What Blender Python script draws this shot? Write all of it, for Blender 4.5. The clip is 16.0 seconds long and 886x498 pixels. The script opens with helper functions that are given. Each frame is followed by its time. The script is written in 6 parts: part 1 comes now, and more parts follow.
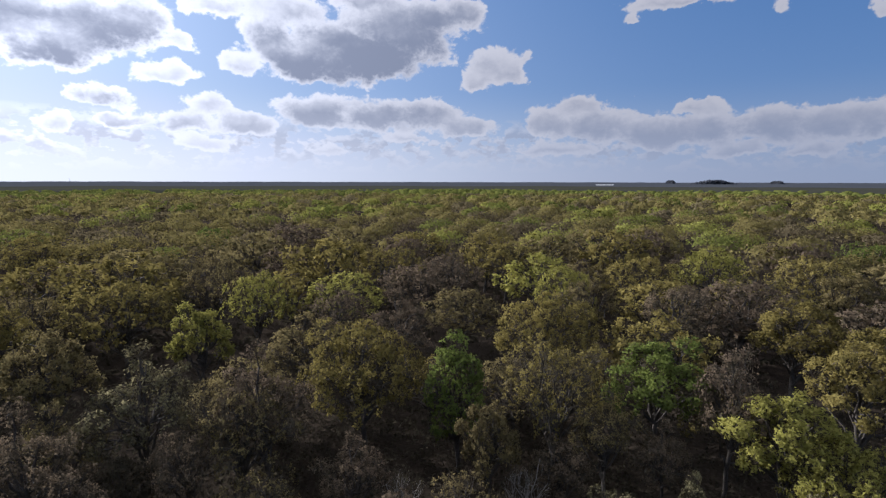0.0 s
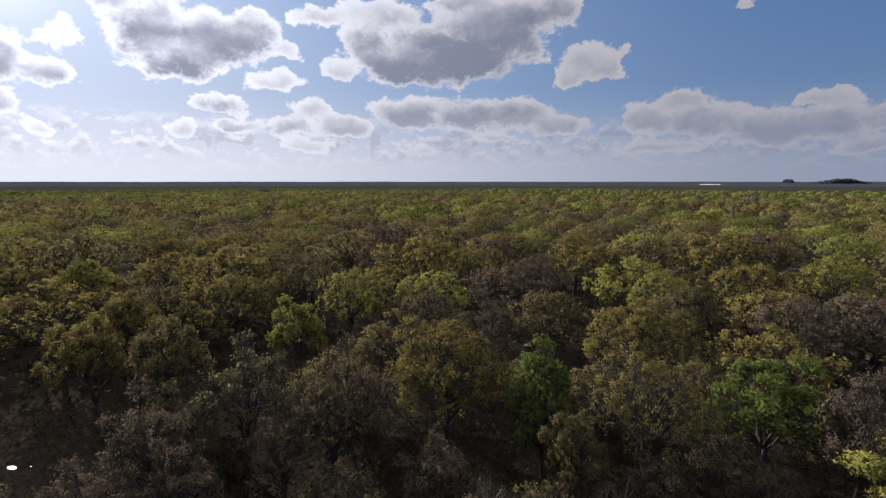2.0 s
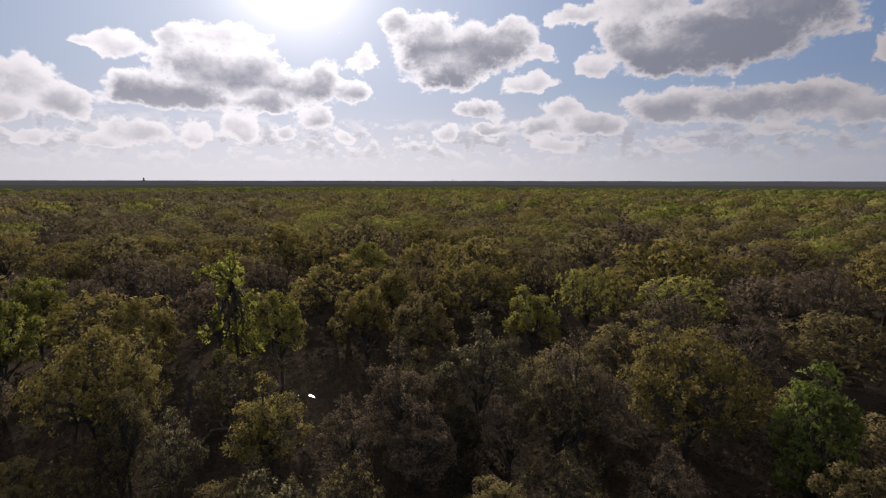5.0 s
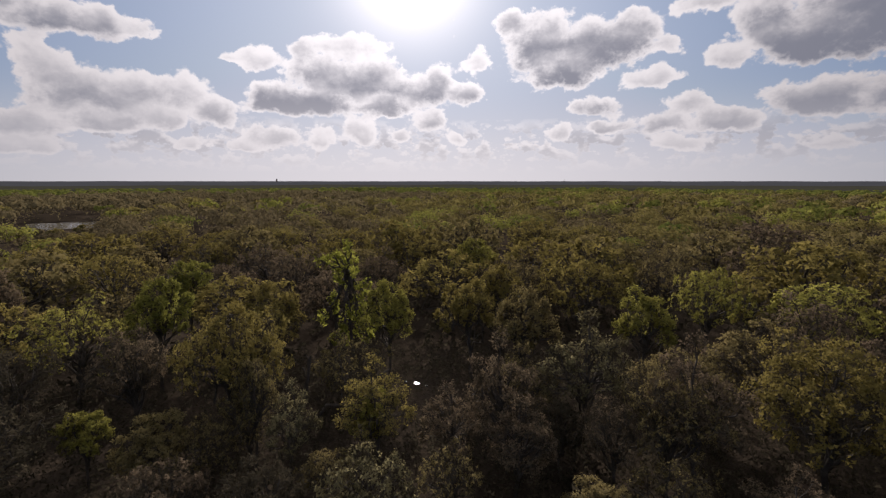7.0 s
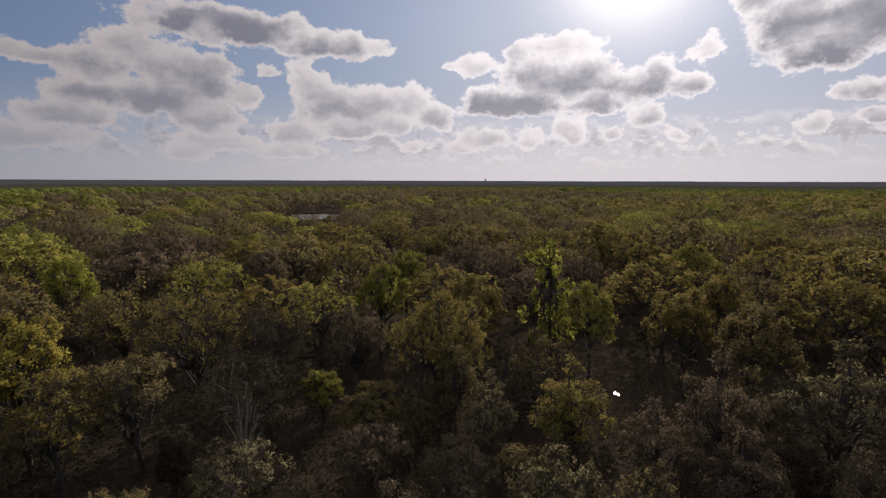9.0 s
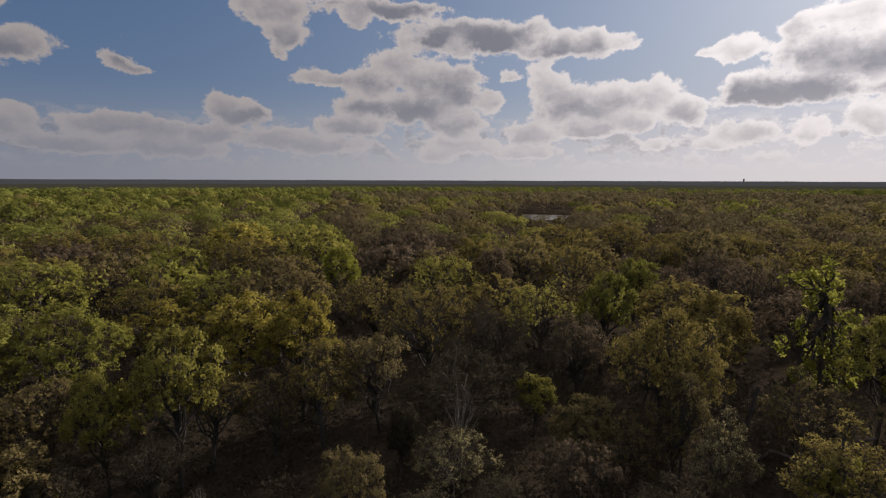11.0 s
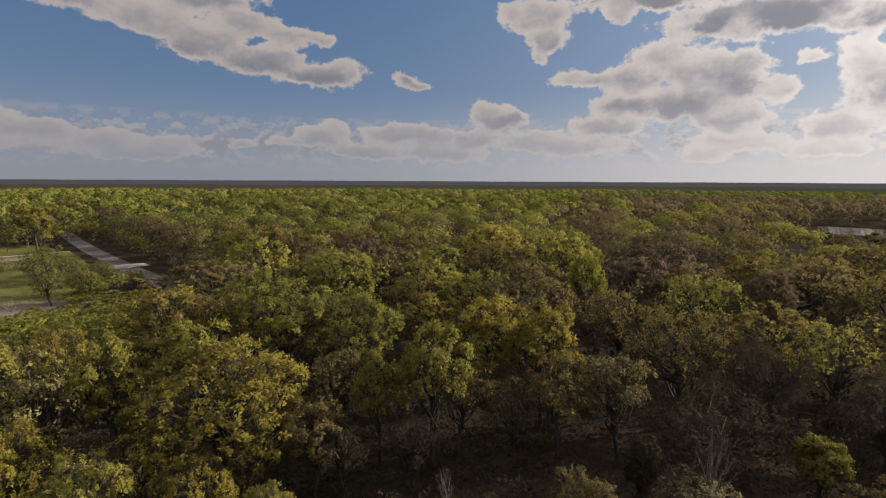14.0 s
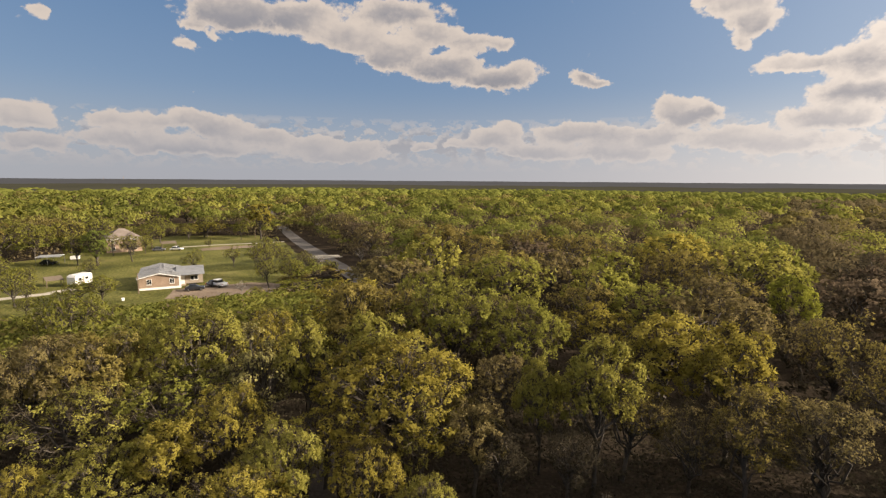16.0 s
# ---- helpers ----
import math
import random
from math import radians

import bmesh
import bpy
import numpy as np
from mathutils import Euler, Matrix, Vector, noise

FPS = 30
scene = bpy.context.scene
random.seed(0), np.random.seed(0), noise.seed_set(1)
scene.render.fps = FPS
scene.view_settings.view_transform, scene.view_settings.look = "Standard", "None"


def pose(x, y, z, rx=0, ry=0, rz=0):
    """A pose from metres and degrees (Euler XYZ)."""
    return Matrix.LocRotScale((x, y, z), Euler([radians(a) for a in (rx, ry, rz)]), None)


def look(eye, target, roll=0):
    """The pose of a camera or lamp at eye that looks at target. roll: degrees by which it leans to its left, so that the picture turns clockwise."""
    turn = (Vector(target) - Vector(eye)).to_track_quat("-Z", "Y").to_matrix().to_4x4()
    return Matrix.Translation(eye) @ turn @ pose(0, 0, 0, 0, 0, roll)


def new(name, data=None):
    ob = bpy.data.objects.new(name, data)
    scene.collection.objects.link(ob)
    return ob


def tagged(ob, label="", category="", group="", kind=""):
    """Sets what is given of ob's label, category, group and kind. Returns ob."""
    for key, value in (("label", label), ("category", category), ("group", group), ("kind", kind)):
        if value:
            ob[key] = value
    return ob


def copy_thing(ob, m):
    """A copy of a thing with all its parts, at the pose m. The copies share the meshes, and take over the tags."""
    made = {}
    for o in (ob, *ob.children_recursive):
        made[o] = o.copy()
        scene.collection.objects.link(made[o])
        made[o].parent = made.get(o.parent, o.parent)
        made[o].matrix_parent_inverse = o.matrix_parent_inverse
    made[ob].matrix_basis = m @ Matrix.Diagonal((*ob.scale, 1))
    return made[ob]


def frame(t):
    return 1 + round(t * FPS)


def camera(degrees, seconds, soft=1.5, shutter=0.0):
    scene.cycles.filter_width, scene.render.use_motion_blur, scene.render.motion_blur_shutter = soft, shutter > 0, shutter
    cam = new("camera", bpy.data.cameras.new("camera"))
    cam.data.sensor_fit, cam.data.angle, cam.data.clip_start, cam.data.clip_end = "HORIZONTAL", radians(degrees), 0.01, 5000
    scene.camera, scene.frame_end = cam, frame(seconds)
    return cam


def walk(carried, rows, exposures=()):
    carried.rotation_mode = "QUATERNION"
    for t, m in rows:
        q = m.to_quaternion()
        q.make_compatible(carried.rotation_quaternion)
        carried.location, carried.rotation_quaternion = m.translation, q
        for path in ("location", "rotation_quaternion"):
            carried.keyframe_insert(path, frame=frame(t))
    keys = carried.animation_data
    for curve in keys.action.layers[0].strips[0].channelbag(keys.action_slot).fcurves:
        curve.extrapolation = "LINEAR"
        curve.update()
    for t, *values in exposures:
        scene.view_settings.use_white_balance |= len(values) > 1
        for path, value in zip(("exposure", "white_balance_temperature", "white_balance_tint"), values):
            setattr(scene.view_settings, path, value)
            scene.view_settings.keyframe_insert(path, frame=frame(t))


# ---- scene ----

# ---- camera ----
PATH = [
    (0.0, pose(-0.000, -0.000, 26.000, 90, 0, 0.000) @ pose(0, 0, 0, -7.661, 0, 0) @ pose(0, 0, 0, 0, 0, 0.109)),
    (0.5, pose(0.066, -0.004, 26.008, 90, 0, 4.117) @ pose(0, 0, 0, -7.706, 0, 0) @ pose(0, 0, 0, 0, 0, 0.029)),
    (1.0, pose(0.055, 0.175, 26.056, 90, 0, 7.270) @ pose(0, 0, 0, -7.694, 0, 0) @ pose(0, 0, 0, 0, 0, -0.002)),
    (1.5, pose(0.053, 0.333, 26.080, 90, 0, 8.011) @ pose(0, 0, 0, -7.681, 0, 0) @ pose(0, 0, 0, 0, 0, -0.021)),
    (2.0, pose(0.064, 0.377, 26.055, 90, 0, 10.141) @ pose(0, 0, 0, -7.702, 0, 0) @ pose(0, 0, 0, 0, 0, -0.007)),
    (2.5, pose(0.084, 0.350, 25.982, 90, 0, 15.025) @ pose(0, 0, 0, -7.721, 0, 0) @ pose(0, 0, 0, 0, 0, 0.068)),
    (3.0, pose(0.055, 0.404, 25.859, 90, 0, 20.376) @ pose(0, 0, 0, -7.711, 0, 0) @ pose(0, 0, 0, 0, 0, 0.061)),
    (3.5, pose(0.154, 0.401, 25.819, 90, 0, 25.476) @ pose(0, 0, 0, -7.725, 0, 0) @ pose(0, 0, 0, 0, 0, 0.074)),
    (4.0, pose(0.252, 0.367, 25.797, 90, 0, 30.000) @ pose(0, 0, 0, -7.782, 0, 0) @ pose(0, 0, 0, 0, 0, 0.106)),
    (6.5, pose(0.788, 0.175, 24.770, 90, 0, 47.061) @ pose(0, 0, 0, -7.718, 0, 0) @ pose(0, 0, 0, 0, 0, -0.010)),
    (7.0, pose(0.832, 0.199, 24.700, 90, 0, 50.078) @ pose(0, 0, 0, -7.739, 0, 0) @ pose(0, 0, 0, 0, 0, 0.005)),
    (7.5, pose(0.795, 0.194, 24.585, 90, 0, 53.788) @ pose(0, 0, 0, -7.738, 0, 0) @ pose(0, 0, 0, 0, 0, 0.065)),
    (8.0, pose(0.645, 0.190, 24.548, 90, 0, 59.622) @ pose(0, 0, 0, -7.726, 0, 0) @ pose(0, 0, 0, 0, 0, 0.079)),
    (8.5, pose(0.529, 0.160, 24.486, 90, 0, 66.295) @ pose(0, 0, 0, -7.796, 0, 0) @ pose(0, 0, 0, 0, 0, 0.134)),
    (9.0, pose(0.451, 0.142, 24.437, 90, 0, 73.146) @ pose(0, 0, 0, -7.788, 0, 0) @ pose(0, 0, 0, 0, 0, 0.171)),
    (11.5, pose(-0.078, 0.771, 24.950, 90, 0, 105.491) @ pose(0, 0, 0, -7.819, 0, 0) @ pose(0, 0, 0, 0, 0, 0.190)),
    (12.0, pose(0.032, 0.749, 25.046, 90, 0, 111.743) @ pose(0, 0, 0, -7.793, 0, 0) @ pose(0, 0, 0, 0, 0, 0.213)),
    (12.5, pose(0.059, 0.764, 25.224, 90, 0, 118.007) @ pose(0, 0, 0, -7.788, 0, 0) @ pose(0, 0, 0, 0, 0, 0.214)),
    (13.0, pose(0.126, 0.765, 25.436, 90, 0, 124.253) @ pose(0, 0, 0, -7.750, 0, 0) @ pose(0, 0, 0, 0, 0, 0.232)),
    (13.5, pose(0.146, 0.681, 25.653, 90, 0, 126.772) @ pose(0, 0, 0, -7.781, 0, 0) @ pose(0, 0, 0, 0, 0, 0.292)),
    (14.0, pose(0.164, 0.604, 25.920, 90, 0, 127.131) @ pose(0, 0, 0, -7.754, 0, 0) @ pose(0, 0, 0, 0, 0, 0.273)),
    (14.5, pose(0.117, 0.518, 26.110, 90, 0, 131.415) @ pose(0, 0, 0, -7.735, 0, 0) @ pose(0, 0, 0, 0, 0, 0.261)),
    (15.0, pose(0.045, 0.478, 26.243, 90, 0, 132.910) @ pose(0, 0, 0, -7.722, 0, 0) @ pose(0, 0, 0, 0, 0, 0.216)),
    (15.5, pose(0.123, 0.385, 26.377, 90, 0, 138.384) @ pose(0, 0, 0, -7.707, 0, 0) @ pose(0, 0, 0, 0, 0, 0.376)),
    (16.0, pose(0.117, 0.376, 26.470, 90, 0, 146.366) @ pose(0, 0, 0, -7.777, 0, 0) @ pose(0, 0, 0, 0, 0, 0.399)),
]
cam = camera(83.20, 16.0, soft=1.3)
walk(cam, PATH, [(0.0, 0.92, 5650, 15), (1.0, 0.80, 5820, 15), (2.5, 0.60, 6100, 16), (4.0, 0.52, 6400, 17), (7.0, 0.40, 6600, 18), (9.0, 0.31, 6700, 18), (11.5, 0.31, 6850, 16), (12.5, 0.42, 6950, 15), (15.0, 0.97, 7400, 14), (16.0, 1.25, 7800, 14)])

# ---- light ----
SUN_AZ, SUN_EL = 53.5, 22.5      # degrees to the left of +y, and up
sun = new("sun", bpy.data.lights.new("sun", "SUN"))
sun.data.energy, sun.data.angle, sun.data.color = 3.75, radians(2.0), (1.0, 0.945, 0.86)
_a, _e = radians(SUN_AZ), radians(SUN_EL)
TO_SUN = Vector((-math.sin(_a) * math.cos(_e), math.cos(_a) * math.cos(_e), math.sin(_e)))
sun.matrix_world = look(TO_SUN * 500, (0, 0, 0))

# the clouds, heaped from puffs: degrees left of +y, degrees up, half width, half height, greyness
AZ0, AZ1, EL0, EL_STEP, EL_N = -60.0, 200.0, 0.4, 0.62, 38
HALF = (AZ1 - AZ0) / 2
_az = np.linspace(AZ0, AZ1, 521)
_el = EL0 + EL_STEP * np.arange(EL_N)
cover = np.zeros((EL_N, 521))
shade = np.zeros((EL_N, 521))


def cloud(az, el, w, h, grey):
    """One puff: a rounded top, a flatter base, grey in its depth and towards its base."""
    fx = (_az[None, :] - az) / (w * CLOUD_GROW + 0.15)
    dy = _el[:, None] - el
    fy = np.where(dy > 0, dy / (h * CLOUD_GROW + 0.15), dy / (h * CLOUD_GROW * 0.94 + 0.12))
    r = np.sqrt(fx ** 2 + np.where(fy > 0, fy ** 2, np.abs(fy) ** 2.6))
    np.maximum(cover, np.clip(1.35 * (1 - r), 0, 1), out=cover)
    front = np.clip(2.6 * (1 - r), 0, 1)
    shade[:] = shade * (1 - front) + front * (0.26 + 0.84 * grey) * np.clip(0.90 - 0.62 * fy, 0, 1.2)


CLOUD_GROW = 1.22
# from the highest down, the lower before the higher
cloud(7.6, 18.5, 4.8, 1.0, 0.6); cloud(105.1, 17.8, 8.7, 0.9, 0.6); cloud(120.2, 17.7, 1.8, 1.0, 0.1); cloud(-2.2, 17.6, 2.5, 1.5, 0.1)
cloud(1.5, 17.3, 5.5, 2.1, 0.5); cloud(17.0, 17.3, 5.6, 1.5, 0.3); cloud(151.7, 17.3, 6.1, 1.6, 0.4); cloud(-23.5, 17.2, 5.2, 0.6, 0.1)
cloud(117.1, 17.2, 4.0, 1.7, 0.2); cloud(23.5, 16.9, 3.1, 1.1, 0.2); cloud(108.7, 16.7, 1.4, 1.1, 0.2); cloud(42.5, 16.5, 2.3, 1.4, 0.6)
cloud(162.4, 16.5, 5.7, 1.8, 0.4); cloud(30.1, 16.4, 1.5, 1.1, 0.1); cloud(167.9, 16.4, 6.4, 2.0, 0.5); cloud(-19.7, 16.1, 0.7, 0.6, 0)
cloud(-32.6, 15.6, 0.6, 0.6, 0); cloud(5.2, 15.6, 7.9, 3.8, 0.8); cloud(148.0, 15.5, 3.7, 1.3, 0.3); cloud(95.0, 15.2, 10.4, 2.0, 0.85)
cloud(103.7, 15.0, 0.7, 0.6, 0); cloud(115.9, 15.0, 2.5, 1.5, 0.3); cloud(156.6, 15.0, 5.4, 1.7, 0.2); cloud(30.7, 14.7, 3.7, 2.5, 0.6)
cloud(140.3, 14.7, 1.8, 0.8, 0.1); cloud(143.7, 14.7, 3.1, 0.9, 0.2); cloud(172.3, 14.7, 1.4, 0.4, 0.1); cloud(18.2, 14.4, 3.4, 3.2, 0.3)
cloud(-39.7, 14.2, 0.8, 0.8, 0); cloud(60.5, 14.2, 5.3, 1.2, 0.15); cloud(85.4, 14.2, 6.6, 1.8, 0.5); cloud(97.6, 14.2, 1.4, 1.2, 0.15)
cloud(39.1, 14.1, 5.0, 3.8, 0.85); cloud(80.5, 14.1, 1.9, 1.2, 0.15); cloud(170.2, 13.9, 0.7, 0.4, 0.05); cloud(184.2, 13.9, 0.9, 0.6, 0.05)
cloud(10.1, 13.8, 10.1, 3.6, 0.9); cloud(34.4, 13.8, 5.4, 3.3, 0.8); cloud(64.9, 13.6, 1.8, 1.4, 0.2); cloud(151.7, 13.5, 4.9, 1.8, 0.3)
cloud(26.4, 13.4, 1.1, 0.9, 0.1); cloud(-9.5, 13.0, 0.7, 0.8, 0); cloud(116.6, 13.0, 0.9, 0.9, 0.1); cloud(46.4, 12.8, 1.7, 1.4, 0.1)
cloud(172.7, 12.8, 1.1, 0.6, 0.1); cloud(104.3, 12.5, 3.5, 1.6, 0.2); cloud(14.9, 12.4, 5.2, 2.2, 0.8); cloud(72.8, 12.4, 1.5, 0.4, 0)
cloud(-5.3, 12.3, 3.1, 2.2, 0.15); cloud(69.8, 12.3, 2.7, 1.1, 0.1); cloud(146.1, 12.2, 5.6, 1.7, 0.45); cloud(21.1, 12.0, 2.4, 1.3, 0.1)
cloud(-7.5, 11.9, 1.8, 1.4, 0.15); cloud(88.3, 11.8, 1.4, 0.9, 0.1); cloud(137.5, 11.8, 2.1, 1.3, 0.1); cloud(37.4, 11.4, 4.2, 2.0, 0.85)
cloud(92.0, 11.3, 1.3, 0.7, 0.1); cloud(96.9, 11.2, 2.2, 1.4, 0.1); cloud(131.5, 11.2, 1.5, 0.4, 0.5); cloud(-3.5, 11.1, 1.6, 1.2, 0.1)
cloud(62.4, 11.1, 5.0, 3.2, 0.75); cloud(97.8, 11.0, 2.3, 1.6, 0.3); cloud(141.1, 11.0, 5.0, 1.2, 0.5); cloud(112.1, 10.7, 3.7, 0.9, 0.1)
cloud(100.2, 10.6, 5.7, 2.5, 0.45); cloud(107.2, 10.6, 3.6, 1.6, 0.3); cloud(28.3, 10.5, 3.1, 1.2, 0.15); cloud(58.6, 10.5, 5.6, 2.9, 0.8)
cloud(27.4, 10.4, 2.2, 1.0, 0.15); cloud(50.6, 10.4, 2.7, 2.6, 0.8); cloud(130.8, 10.2, 2.6, 0.5, 0.4); cloud(87.5, 9.8, 2.4, 2.3, 0.25)
cloud(54.3, 9.6, 3.7, 1.8, 0.7); cloud(47.5, 9.4, 2.4, 1.4, 0.5); cloud(94.3, 9.1, 2.1, 1.2, 0.2); cloud(98.3, 9.1, 4.2, 2.5, 0.75)
cloud(77.0, 8.9, 2.6, 2.3, 0.25); cloud(94.1, 8.8, 2.1, 1.0, 0.1); cloud(68.6, 8.6, 3.1, 1.7, 0.7); cloud(64.9, 8.4, 6.5, 1.7, 0.9)
cloud(-15.1, 8.2, 3.5, 1.0, 0.15); cloud(56.7, 8.1, 4.4, 1.2, 0.7); cloud(102.3, 8.1, 5.8, 2.0, 0.75); cloud(80.7, 8.0, 4.0, 2.4, 0.25)
cloud(107.1, 8.0, 4.2, 1.5, 0.5); cloud(85.1, 7.9, 5.1, 2.7, 0.5); cloud(33.6, 7.8, 2.8, 1.1, 0.55); cloud(24.5, 7.7, 2.6, 1.0, 0.2)
cloud(122.1, 7.7, 2.8, 1.1, 0.15); cloud(80.9, 7.6, 4.4, 2.5, 0.5); cloud(100.3, 7.5, 2.9, 1.8, 0.8); cloud(-26.6, 7.4, 2.5, 0.8, 0.1)
cloud(13.9, 7.4, 5.3, 2.0, 0.6); cloud(1.5, 7.3, 5.0, 1.8, 0.5); cloud(7.2, 7.2, 5.0, 1.9, 0.6); cloud(74.1, 7.0, 3.0, 1.5, 0.5)
cloud(-11.6, 6.6, 3.0, 1.8, 0.3); cloud(51.4, 6.6, 2.5, 1.4, 0.5); cloud(120.8, 6.6, 3.8, 0.9, 0.6); cloud(51.6, 6.5, 2.0, 1.1, 0.5)
cloud(97.2, 6.5, 3.3, 1.7, 0.3); cloud(21.4, 6.2, 3.3, 1.3, 0.5); cloud(78.8, 6.2, 2.3, 1.2, 0.4); cloud(-16.9, 6.1, 4.6, 2.1, 0.45)
cloud(-2.3, 6.1, 3.8, 1.1, 0.4); cloud(26.7, 5.9, 3.0, 1.2, 0.5); cloud(98.2, 5.9, 3.5, 1.2, 0.5); cloud(109.5, 5.9, 4.3, 1.3, 0.4)
cloud(172.6, 5.9, 3.1, 1.1, 0.25); cloud(32.1, 5.8, 2.5, 0.9, 0.6); cloud(139.4, 5.8, 1.9, 1.3, 0.15); cloud(59.3, 5.7, 2.0, 1.5, 0.5)
cloud(37.3, 5.5, 1.5, 1.0, 0.4); cloud(83.2, 5.5, 4.3, 1.2, 0.5); cloud(176.0, 5.5, 1.7, 1.0, 0.1); cloud(179.3, 5.5, 2.5, 1.0, 0.1)
cloud(186.2, 5.5, 2.2, 1.2, 0.1); cloud(-40.2, 5.4, 2.2, 1.9, 0.35); cloud(-37.5, 5.4, 3.6, 2.0, 0.35); cloud(-33.4, 5.4, 4.0, 1.9, 0.4)
cloud(-28.2, 5.4, 4.4, 1.7, 0.45); cloud(89.7, 5.2, 3.3, 1.5, 0.4); cloud(-22.6, 5.1, 5.9, 1.9, 0.5); cloud(54.8, 5.1, 1.3, 0.8, 0.5)
cloud(63.4, 5.1, 1.3, 1.1, 0.3); cloud(132.6, 5.1, 4.2, 1.3, 0.3); cloud(169.5, 5.1, 4.3, 1.4, 0.35); cloud(59.0, 5.0, 1.4, 1.3, 0.5)
cloud(48.8, 4.9, 1.3, 0.8, 0.4); cloud(128.4, 4.9, 4.9, 1.3, 0.35); cloud(185.1, 4.9, 1.2, 0.6, 0.1); cloud(4.1, 4.8, 2.8, 0.6, 0.2)
cloud(54.9, 4.8, 1.1, 0.6, 0.6); cloud(68.7, 4.7, 3.4, 1.3, 0.5); cloud(123.4, 4.7, 4.4, 1.2, 0.4); cloud(141.1, 4.6, 3.2, 1.3, 0.3)
cloud(63.4, 4.4, 1.4, 1.0, 0.45); cloud(117.0, 4.4, 5.1, 1.4, 0.4); cloud(144.8, 4.3, 1.1, 0.6, 0.1); cloud(165.7, 4.3, 4.0, 1.1, 0.3)
cloud(96.8, 4.0, 4.8, 1.3, 0.3); cloud(160.4, 3.9, 4.2, 1.0, 0.2); cloud(25.2, 3.8, 2.6, 0.8, 0.2); cloud(71.8, 3.8, 1.8, 0.6, 0.3)
cloud(76.6, 3.8, 1.5, 0.7, 0.3); cloud(112.6, 3.8, 5.7, 1.2, 0.4); cloud(178.0, 3.8, 5.5, 0.8, 0.35); cloud(148.7, 3.7, 1.9, 0.6, 0.2)
cloud(-12.3, 3.6, 5.5, 0.7, 0.3); cloud(155.5, 3.6, 3.1, 0.9, 0.15); cloud(12.8, 3.5, 3.3, 0.7, 0.3); cloud(135.6, 3.3, 5.8, 1.0, 0.4)
cloud(-29.8, 3.2, 3.8, 0.7, 0.3); cloud(90.3, 3.2, 4.7, 0.8, 0.3); cloud(185.2, 3.2, 3.1, 0.8, 0.25); cloud(127.2, 3.1, 7.4, 0.9, 0.45)
cloud(173.2, 3.1, 8.1, 0.8, 0.4); cloud(-36.1, 3.0, 2.5, 0.6, 0.3); cloud(99.6, 2.9, 3.0, 0.8, 0.3); cloud(158.0, 2.7, 8.5, 0.6, 0.3)

world = bpy.data.worlds.new("sky")
scene.world = world
world.use_nodes = True
wn, wl = world.node_tree.nodes, world.node_tree.links
wn.clear()


def wmath(op, a, b=None, c=None, clamp=False):
    n = wn.new("ShaderNodeMath")
    n.operation, n.use_clamp = op, clamp
    for i, v in enumerate((a, b, c)):
        if v is None:
            continue
        if isinstance(v, (int, float)):
            n.inputs[i].default_value = v
        else:
            wl.new(v, n.inputs[i])
    return n.outputs[0]


def wmix(f, a, b):
    n = wn.new("ShaderNodeMix")
    n.data_type = "RGBA"
    for i, v in ((0, f), (6, a), (7, b)):
        if isinstance(v, tuple):
            n.inputs[i].default_value = (*v, 1)
        elif isinstance(v, (int, float)):
            n.inputs[i].default_value = v
        else:
            wl.new(v, n.inputs[i])
    return n.outputs[2]


def wnoise(vec, scale, detail, rough=0.55):
    n = wn.new("ShaderNodeTexNoise")
    wl.new(vec, n.inputs["Vector"])
    n.inputs["Scale"].default_value, n.inputs["Detail"].default_value, n.inputs["Roughness"].default_value = scale, detail, rough
    return n


way = wn.new("ShaderNodeTexCoord").outputs["Generated"]
sep = wn.new("ShaderNodeSeparateXYZ")
wl.new(way, sep.inputs[0])
az = wmath("MULTIPLY", wmath("ARCTAN2", wmath("MULTIPLY", sep.outputs[0], -1.0), sep.outputs[1]), 180 / math.pi)
# from -180..180 to -110..250, so that the seam lies behind the view
az = wmath("ADD", az, wmath("MULTIPLY", wmath("LESS_THAN", az, -110.0), 360.0))
el = wmath("MULTIPLY", wmath("ARCSINE", sep.outputs[2]), 180 / math.pi)
warp = wnoise(way, 22.0, 4.0, 0.55)
warp_sep = wn.new("ShaderNodeSeparateColor")
wl.new(warp.outputs["Color"], warp_sep.inputs[0])
az_w = wmath("MULTIPLY_ADD", wmath("SUBTRACT", warp_sep.outputs[0], 0.5), 3.2, az)
el_w = wmath("MULTIPLY_ADD", wmath("SUBTRACT", warp_sep.outputs[1], 0.5), 2.0, el)
far_half = wmath("GREATER_THAN", az_w, AZ0 + HALF)
u_all = wmath("DIVIDE", wmath("SUBTRACT", az_w, AZ0), AZ1 - AZ0, clamp=True)
u_half = wmath("SUBTRACT", wmath("DIVIDE", wmath("SUBTRACT", az_w, AZ0), HALF, clamp=False), far_half, clamp=True)
row = wmath("DIVIDE", wmath("SUBTRACT", el_w, EL0), EL_STEP)
uvw = wn.new("ShaderNodeCombineColor")
for k, v in enumerate((u_half, u_half, u_all)):
    wl.new(v, uvw.inputs[k])
total = None
